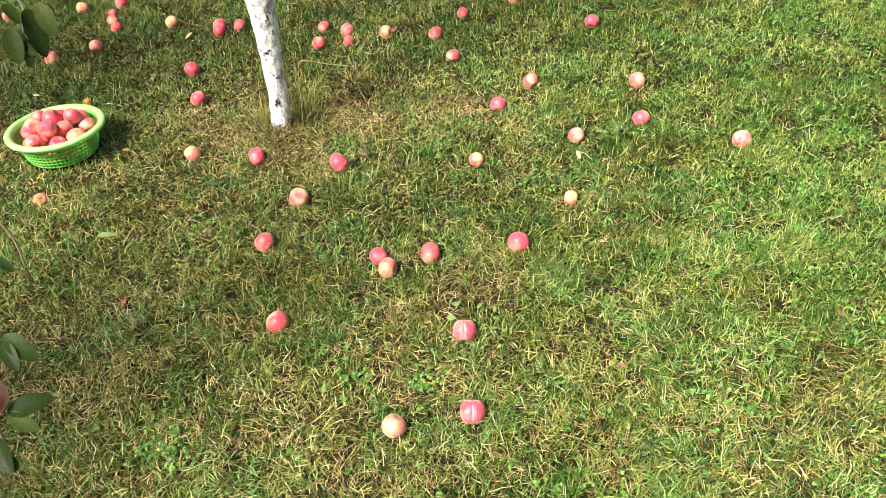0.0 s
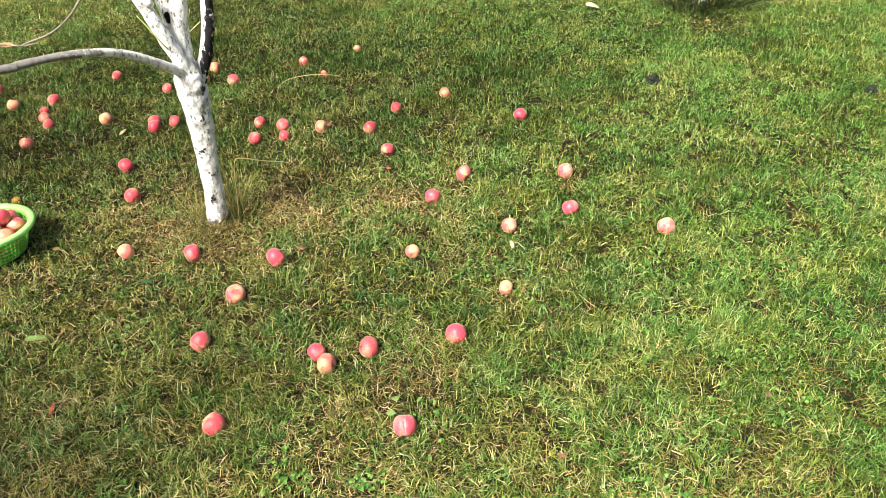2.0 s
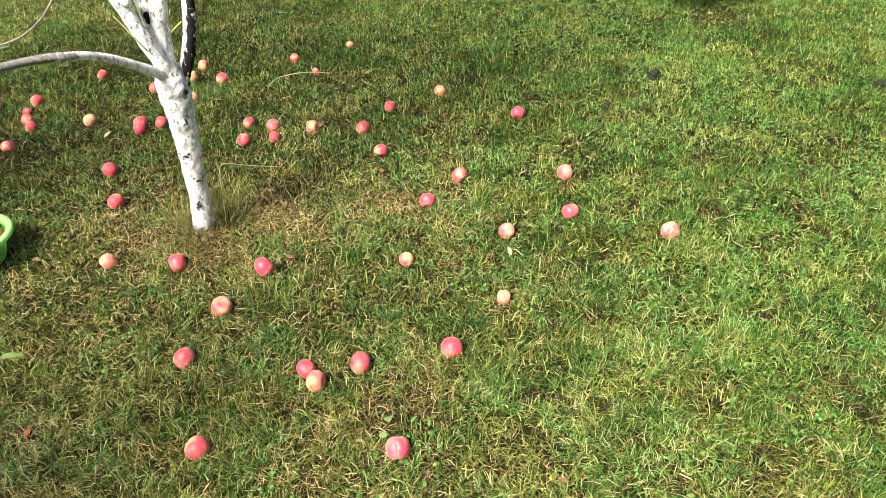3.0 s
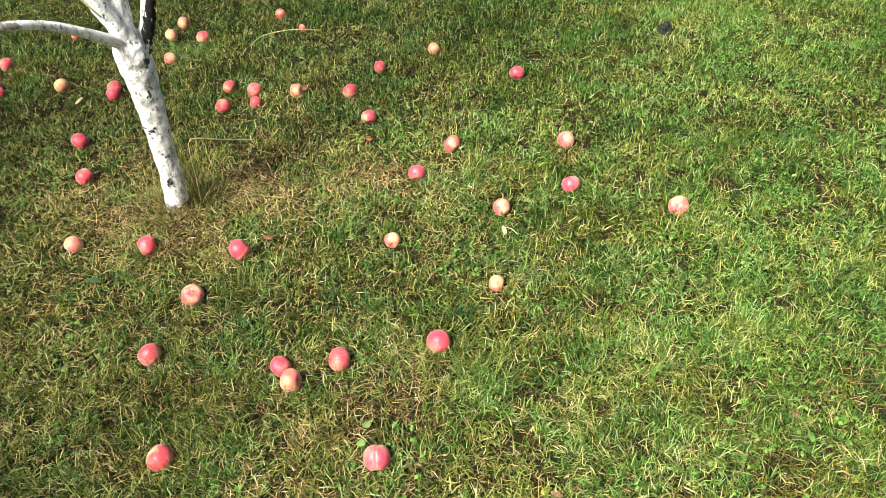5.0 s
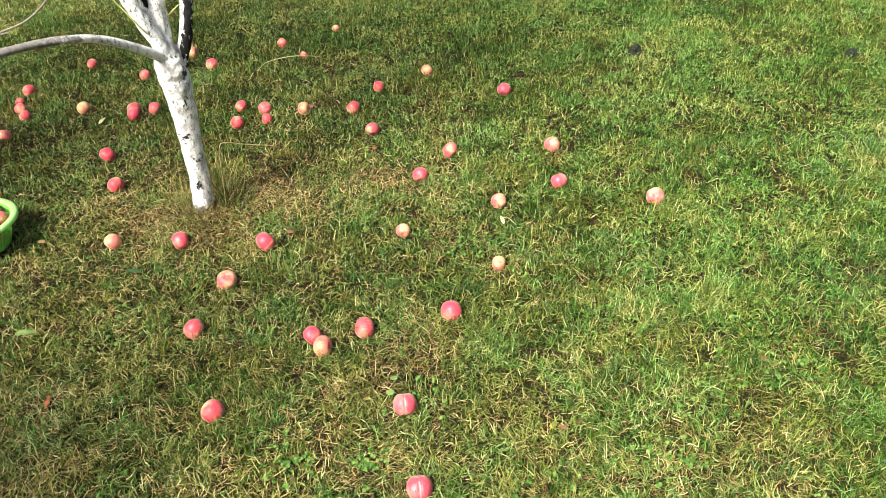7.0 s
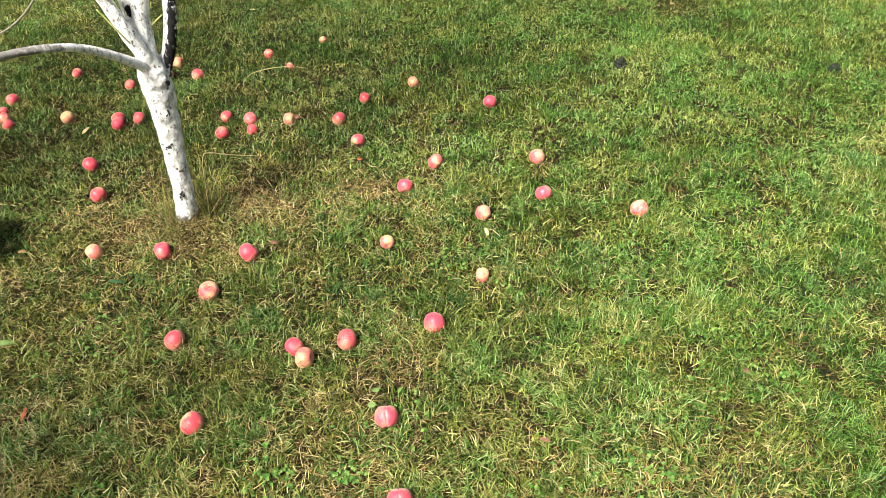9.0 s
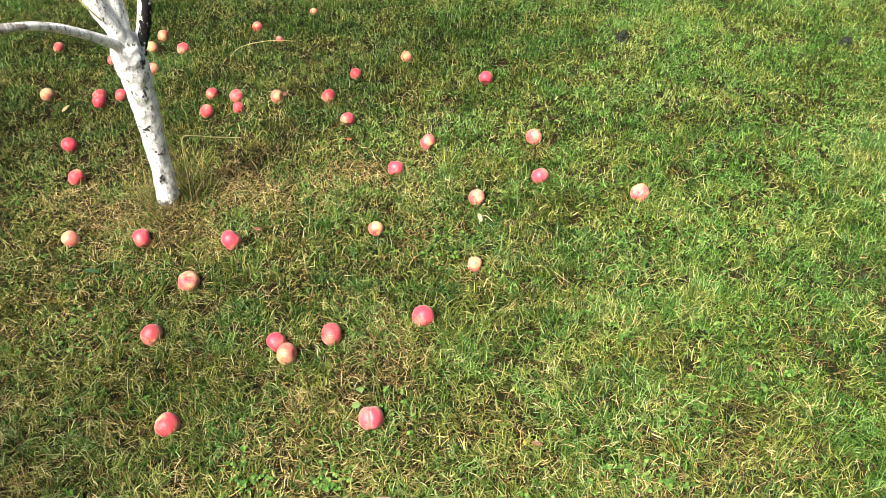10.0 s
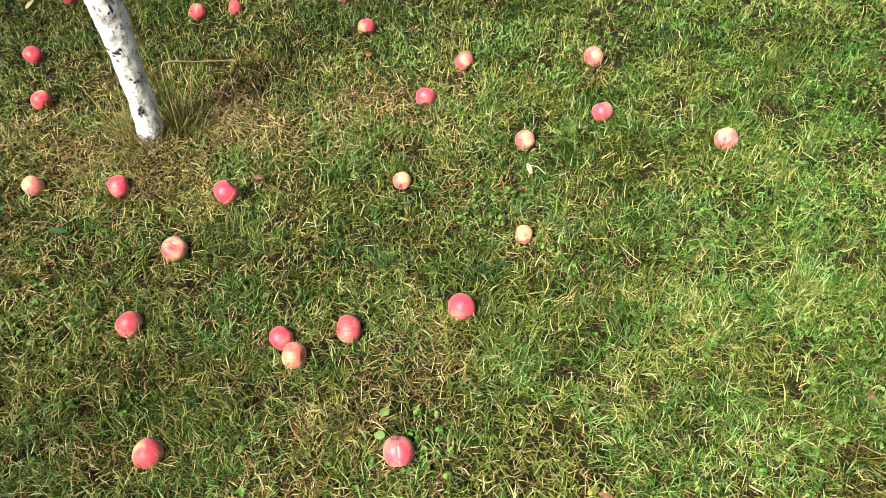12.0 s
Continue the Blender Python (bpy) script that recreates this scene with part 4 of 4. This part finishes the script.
def dryness(x, y):
    """How worn and dry the lawn is, from 0 to 1."""
    d = 0.28 * np.clip((vnoise(x, y, 2.3, 41) - 0.55) * 3, 0, 1) + 0.3 * np.clip((vnoise(x, y, 6.5, 43) - 0.6) * 3, 0, 1)
    d = d * np.clip(1.5 - 0.2 * y, 0.35, 1) * np.clip(1.1 - 0.45 * x, 0.4, 1)
    for cx, cy, r, most in DRY_SPOTS:
        d = np.maximum(d, most * np.exp(-((x - cx) ** 2 + (y - cy) ** 2) / r ** 2) * (0.25 + 0.6 * vnoise(x, y, 9, 47) + 0.5 * vnoise(x, y, 23, 48)))
    return np.clip(d, 0, 1)


def edge_of_view(x, y):
    """Metres past the part of the lawn that the path looks over; below nought inside it."""
    return np.maximum(np.maximum(np.abs(x - 0.2) - (0.75 + 0.52 * y), 1.0 - y), y - 7.6) + 0.5 * (vnoise(x, y, 1.7, 33) - 0.5)


def clear_of_things(x, y):
    free = (x - TX) ** 2 + (y - TY) ** 2 > 0.037 ** 2
    for bx, by, br in BLOCKED:
        free &= (x - bx) ** 2 + (y - by) ** 2 > br * br
    return free


def scatter(rng, y0, y1, per):
    """Random places over a strip of lawn that widens away from the path and thins out at its edge."""
    half = 1.2 + 0.52 * y1
    low, high = y0 - 0.45 * (y0 == 1.0), y1 + 0.4 * (y1 > 7)
    n = int(per * (high - low) * 2 * half)
    x, y = rng.uniform(-half, half, n) + 0.2, rng.uniform(low, high, n)
    keep = rng.random(n) < np.clip(0.5 - edge_of_view(x, y) / 0.5, 0, 1)
    x, y = x[keep], y[keep]
    free = clear_of_things(x, y)
    return x[free], y[free]


green, top, dry, thatch, fresh = [], [], [], [], []
STRIPS = (  # from, to, blades a square metre, rows of each blade, width, share of upright blades
    (1.0, 2.3, 42000, 2, 1.0, 0.0), (2.3, 3.3, 34000, 2, 1.1, 0.05), (3.3, 4.7, 23000, 2, 1.1, 0.28), (4.7, 7.6, 20000, 1, 1.35, 0.4))
for y0, y1, per, rows, wide, up in STRIPS:
    x, y = scatter(grass_rng, y0, y1, per)
    dd = dryness(x, y)
    lush = vnoise(x, y, 3.1, 5) * 0.6 + vnoise(x, y, 9.0, 6) * 0.4
    gaps = vnoise(x, y, 15.0, 8) * 0.6 + vnoise(x, y, 34.0, 12) * 0.4
    hollow = np.clip((vnoise(x, y, 4.6, 98) * 0.65 + vnoise(x, y, 13.0, 99) * 0.35 - 0.70) * 9, 0, 0.45) * np.clip(0.9 - 0.5 * x, 0.25, 1)
    keep = (grass_rng.random(len(x)) > np.maximum(dd * 0.9, hollow)) & (gaps > grass_rng.uniform(0.18, 0.60 - 0.6 * up, len(x)))
    x, y, dd, lush = x[keep], y[keep], dd[keep], lush[keep]
    n = len(x)
    length = (0.019 + 0.030 * lush) * grass_rng.uniform(0.45, 1.6, n) * (1 - 0.5 * up)
    head = 2 * math.pi * (vnoise(x, y, 6.0, 15) * 2.0 + vnoise(x, y, 21.0, 16) * 1.5) + grass_rng.normal(0, 1.15, n)
    lean = np.clip(grass_rng.normal(1.0 - 0.45 * lush - up, 0.45, n), 0.0, 1.5)
    wides = grass_rng.uniform(0.0012, 0.0033, n) * wide
    # more light-toned blades far off and to the right, painting those parts brighter
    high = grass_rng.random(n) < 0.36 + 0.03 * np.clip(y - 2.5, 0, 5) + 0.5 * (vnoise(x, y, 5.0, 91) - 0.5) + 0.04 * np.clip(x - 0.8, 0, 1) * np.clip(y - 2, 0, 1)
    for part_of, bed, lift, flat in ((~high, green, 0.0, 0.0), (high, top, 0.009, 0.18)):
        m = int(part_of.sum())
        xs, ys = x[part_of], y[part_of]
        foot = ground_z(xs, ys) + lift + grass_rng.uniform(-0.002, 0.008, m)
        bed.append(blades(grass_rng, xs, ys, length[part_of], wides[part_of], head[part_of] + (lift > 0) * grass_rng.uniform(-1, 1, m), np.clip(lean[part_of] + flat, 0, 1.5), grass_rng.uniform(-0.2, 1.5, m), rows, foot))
    # cut and withered blades lying loose on top
    x, y = scatter(grass_rng, y0, y1, per * 0.42)
    dd = dryness(x, y)
    wisps = np.clip((vnoise(x, y, 7.0, 51) - 0.42) * 1.1, 0, 0.5)
    keep = (grass_rng.random(len(x)) < 1.0 - 1.6 * up) & (grass_rng.random(len(x)) < np.clip(0.32 - 0.045 * y - 0.10 * x, 0.05, 1) + wisps * np.clip(1.2 - 0.17 * y, 0.3, 1) * np.clip(1.0 - 0.5 * (x - 0.1), 0.45, 1) + 0.8 * dd)
    x, y, dd = x[keep], y[keep], dd[keep]
    n = len(x)
    head = 2 * math.pi * vnoise(x, y, 5.0, 18) * 2 + grass_rng.normal(0, 1.6, n)
    dry.append(blades(grass_rng, x, y, grass_rng.uniform(0.014, 0.050, n) * (1 + 0.8 * (grass_rng.random(n) < 0.05)), grass_rng.uniform(0.0010, 0.0024, n) * wide, head, np.clip(grass_rng.normal(1.2, 0.3, n), 0.1, 1.56), grass_rng.uniform(-0.2, 0.7, n), 2, ground_z(x, y) + grass_rng.uniform(0, 0.022, n)))
    # star-shaped clumps of fresh grass
    cx, cy = scatter(grass_rng, y0, y1, 130 if y0 < 3 else 60)
    rich = vnoise(cx, cy, 2.4, 81) * 0.7 + 0.12 * np.clip(cx, -1, 1.5)
    pick = (rich + grass_rng.normal(0, 0.12, len(cx)) > 0.38) & (dryness(cx, cy) < 0.5)
    each = 34 if y0 < 3 else 22
    cx, cy = np.repeat(cx[pick], each), np.repeat(cy[pick], each)
    n = len(cx)
    head, q = grass_rng.uniform(0, 2 * math.pi, n), np.abs(grass_rng.normal(0, 0.020, n))
    x, y = cx + q * np.cos(head), cy + q * np.sin(head)
    free = clear_of_things(x, y)
    x, y, head, q = x[free], y[free], head[free], q[free]
    n = len(x)
    fresh.append(blades(grass_rng, x, y, grass_rng.uniform(0.022, 0.055, n) * (1 - 0.4 * up), grass_rng.uniform(0.0014, 0.0030, n) * wide, head + grass_rng.normal(0, 0.5, n), np.clip(10 * q + grass_rng.normal(0.25, 0.25, n), 0, 1.3), grass_rng.uniform(0.1, 1.2, n), rows, ground_z(x, y) + 0.004))
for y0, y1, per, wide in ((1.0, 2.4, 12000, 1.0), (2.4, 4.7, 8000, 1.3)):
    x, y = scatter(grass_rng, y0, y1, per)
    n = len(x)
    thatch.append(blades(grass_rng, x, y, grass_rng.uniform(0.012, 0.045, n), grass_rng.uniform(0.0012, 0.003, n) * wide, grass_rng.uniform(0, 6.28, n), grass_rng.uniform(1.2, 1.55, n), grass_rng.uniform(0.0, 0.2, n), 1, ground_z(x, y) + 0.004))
# straw matted over the worn spots
x, y = scatter(grass_rng, 2.6, 3.9, 21000)
keep = grass_rng.random(len(x)) < dryness(x, y) - 0.38
x, y = x[keep], y[keep]
n = len(x)
brown = grass_rng.random(n) < 0.45
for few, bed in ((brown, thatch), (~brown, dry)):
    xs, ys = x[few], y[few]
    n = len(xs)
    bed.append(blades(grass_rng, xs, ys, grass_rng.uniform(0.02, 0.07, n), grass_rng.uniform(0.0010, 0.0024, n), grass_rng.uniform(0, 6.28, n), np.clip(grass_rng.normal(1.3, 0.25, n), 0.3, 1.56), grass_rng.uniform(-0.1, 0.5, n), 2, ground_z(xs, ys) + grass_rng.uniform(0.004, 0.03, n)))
# the lawn round about, its blades coarser and sparser the farther off
for inner, reach, per, wide in ((-0.2, 1.0, 9000, 1.9), (0.7, 2.5, 3800, 3.0), (2.0, 6.0, 1300, 5.0)):
    box = (-4.7 - reach, 5.1 + reach, 1.0 - reach, 7.6 + reach)
    n = int(per * (box[1] - box[0]) * (box[3] - box[2]))
    x, y = grass_rng.uniform(box[0], box[1], n), grass_rng.uniform(box[2], box[3], n)
    past = edge_of_view(x, y)
    blend = np.clip((past - inner) / 0.3 + 0.5, 0, 1) * np.clip((reach - past) / (3.0 if reach == 6.0 else 0.3) + (0.0 if reach == 6.0 else 0.5), 0, 1)
    keep = (past > -0.3) & (grass_rng.random(n) < blend) & (vnoise(x, y, 9.0, 72) > grass_rng.uniform(0.0, 0.5, n))
    x, y = x[keep], y[keep]
    lot = grass_rng.random(len(x))
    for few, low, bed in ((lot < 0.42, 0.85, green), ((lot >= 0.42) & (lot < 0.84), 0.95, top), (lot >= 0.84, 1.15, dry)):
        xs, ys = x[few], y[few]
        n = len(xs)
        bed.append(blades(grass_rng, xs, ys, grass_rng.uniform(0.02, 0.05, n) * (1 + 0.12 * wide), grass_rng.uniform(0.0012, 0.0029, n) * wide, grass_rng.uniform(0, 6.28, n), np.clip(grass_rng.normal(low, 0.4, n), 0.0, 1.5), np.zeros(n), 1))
tagged(new("grass", mesh_from("grass", *joined(green), M_GRASS)), "short mown green lawn grass, matted and uneven, shade painted dark", "grass", kind="stuff")
tagged(new("pale_grass", mesh_from("pale_grass", *joined(top), M_TOP)), "pale yellow-green upper blades over the mown lawn, lit tone painted in", "grass", kind="stuff")
tagged(new("fresh_grass", mesh_from("fresh_grass", *joined(fresh), M_FRESH)), "clumps of fresh dark green grass in the lawn", "grass", kind="stuff")
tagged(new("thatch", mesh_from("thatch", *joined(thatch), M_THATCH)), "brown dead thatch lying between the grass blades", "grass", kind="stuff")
tagged(new("dry_grass", mesh_from("dry_grass", *joined(dry), M_DRY)), "dry straw-coloured cut grass lying among the green", "grass", kind="stuff")


def clover():
    """Three-leaved clover and small weeds in loose patches."""
    x, y = scatter(grass_rng, 1.0, 6.5, 1300)
    patch = vnoise(x, y, 2.6, 61) * 0.6 + vnoise(x, y, 8, 62) * 0.4 + 0.16 * np.clip(x - 0.3, -0.5, 1)
    keep = grass_rng.random(len(x)) < np.clip((patch - 0.56) * 3.5, 0.02, 0.7)
    x, y = x[keep], y[keep]
    for cx, cy, r, count in ((-0.774, 1.556, 0.07, 60), (-0.70, 1.50, 0.05, 30), (-0.289, 1.745, 0.06, 45), (0.736, 1.603, 0.07, 45), (-0.06, 1.72, 0.05, 40), (0.95, 1.78, 0.07, 25), (1.25, 2.2, 0.09, 35)):
        x, y = np.append(x, grass_rng.normal(cx, r * 0.6, count)), np.append(y, grass_rng.normal(cy, r * 0.6, count))
    n = len(x)
    z = ground_z(x, y) + grass_rng.uniform(0.012, 0.034, n)
    spin, size = grass_rng.uniform(0, 6.28, n), grass_rng.uniform(0.005, 0.0125, n)
    sets = []
    for k in range(3):
        a = spin + k * 2.094 + grass_rng.normal(0, 0.15, n)
        way = np.stack([np.cos(a), np.sin(a), grass_rng.normal(0.05, 0.25, n)], 1)
        up = np.stack([grass_rng.normal(0, 0.25, n), grass_rng.normal(0, 0.25, n), np.ones(n)], 1)
        sets.append(leaf_shapes(grass_rng, np.stack([x, y, z], 1), way, up, size, size * 1.15))
    return joined(sets)


tagged(new("clover", mesh_from("clover", *clover(), M_CLOVER)), "small bright green clover and weed leaves in the lawn", "clover", kind="stuff")


def tuft(name, x0, y0, count, inner, outer, tall, mat, text, rng, squash=1.0, lean=(0.1, 0.8), wide=(0.0018, 0.0035)):
    a, q = rng.uniform(0, 2 * math.pi, count), rng.uniform(inner, outer, count)
    x, y = x0 + q * np.cos(a), y0 + q * np.sin(a) * squash
    me = mesh_from(name, *blades(rng, x, y, rng.uniform(tall[0], tall[1], count), rng.uniform(*wide, count), a + rng.normal(0, 0.6, count), rng.uniform(*lean, count), rng.uniform(0.2, 1.3, count), 4), mat)
    return tagged(new(name, me), text, "grass", kind="stuff")


for x, y, r in ((-0.755, 2.465, 0.07), (-0.696, 2.309, 0.06), (-0.326, 3.558, 0.075), (0.392, 2.123, 0.04), (-0.957, 2.595, 0.07)):
    tuft("yellow_grass", x, y, int(26000 * r * r * 3), 0.0, r, (0.012, 0.032), M_YELLOWISH, "small patch of bright yellow-green grass", grass_rng, 0.8, (0.3, 1.3), (0.0010, 0.0022))
tuft("long_grass", TX + 0.03, TY, 220, 0.045, 0.19, (0.06, 0.19), M_TALL, "long uncut grass round the foot of the white trunk", grass_rng)
tuft("long_grass", TX - 0.005, TY - 0.01, 150, 0.036, 0.085, (0.03, 0.10), M_TALL, "short dry grass close about the foot of the white trunk", grass_rng, 1.0, (0.0, 0.7), (0.0012, 0.0026))
tuft("long_grass", TX - 0.002, TY - 0.052, 200, 0.0, 0.07, (0.03, 0.075), M_DRY, "brown withered grass in front of the trunk foot", grass_rng, 0.3, (0.0, 0.7), (0.0014, 0.0028))
tuft("long_grass", TX + 0.09, TY - 0.01, 90, 0.0, 0.06, (0.06, 0.18), M_DARKTUFT, "green uncut grass beside the white trunk", grass_rng, 1.0, (0.0, 0.5), (0.0016, 0.003))
tuft("long_grass", TX - 0.09, TY - 0.02, 90, 0.0, 0.06, (0.05, 0.16), M_DARKTUFT, "green uncut grass beside the white trunk", grass_rng, 1.0, (0.1, 0.8), (0.0016, 0.003))
tuft("long_grass", TX + 0.085, TY + 0.02, 95, 0.0, 0.05, (0.12, 0.38), M_TALL, "tall dry grass stems beside the white trunk", grass_rng, 1.0, (0.0, 0.2), (0.0011, 0.0022))
tuft("long_grass", TX - 0.10, TY + 0.04, 35, 0.0, 0.07, (0.1, 0.26), M_TALL, "thin dry grass stems beside the white trunk", grass_rng, 1.0, (0.0, 0.6), (0.001, 0.002))
tuft("long_grass", FX, FY - 0.05, 60, 0.03, 0.2, (0.3, 0.55), M_TALL, "pale long blades arching from a tree foot", grass_rng, 0.8, (0.3, 1.0), (0.003, 0.005))
tuft("long_grass", FX, FY, 1500, 0.03, 0.30, (0.14, 0.40), M_DARKTUFT, "dark long arching grass round a tree foot", grass_rng, 0.8, (0.1, 1.1), (0.002, 0.0045))


def dark_lump(x, y, r, seed):
    """A crumbling lump of dark earth in the grass."""
    bm = bmesh.new()
    bmesh.ops.create_icosphere(bm, subdivisions=4, radius=1.0)
    for v in bm.verts:
        k = 1 + 0.35 * noise.noise(v.co * 1.6 + Vector((seed, 0, 0))) + 0.3 * noise.noise(v.co * 4.5 + Vector((0, seed, 0)))
        v.co = Vector((v.co.x * k * r, v.co.y * k * r, v.co.z * k * r * 1.1))
    me = bpy.data.meshes.new("earth_lump")
    bm.to_mesh(me)
    bm.free()
    me.materials.append(M_LUMP)
    ob = new("earth_lump", me)
    ob.location = (x, y, float(ground_z(x, y)) + r * 0.5)
    return tagged(ob, "small dark grey lump of earth in the lawn", "earth")


M_LUMP = plain_material("dark_earth", (0.008, 0.011, 0.008), (0.042, 0.05, 0.036), 90, 0.95, 0.1, 0, 0.8)
dark_lump(1.563, 4.335, 0.036, 3.0)
dark_lump(2.68, 4.06, 0.03, 7.0)
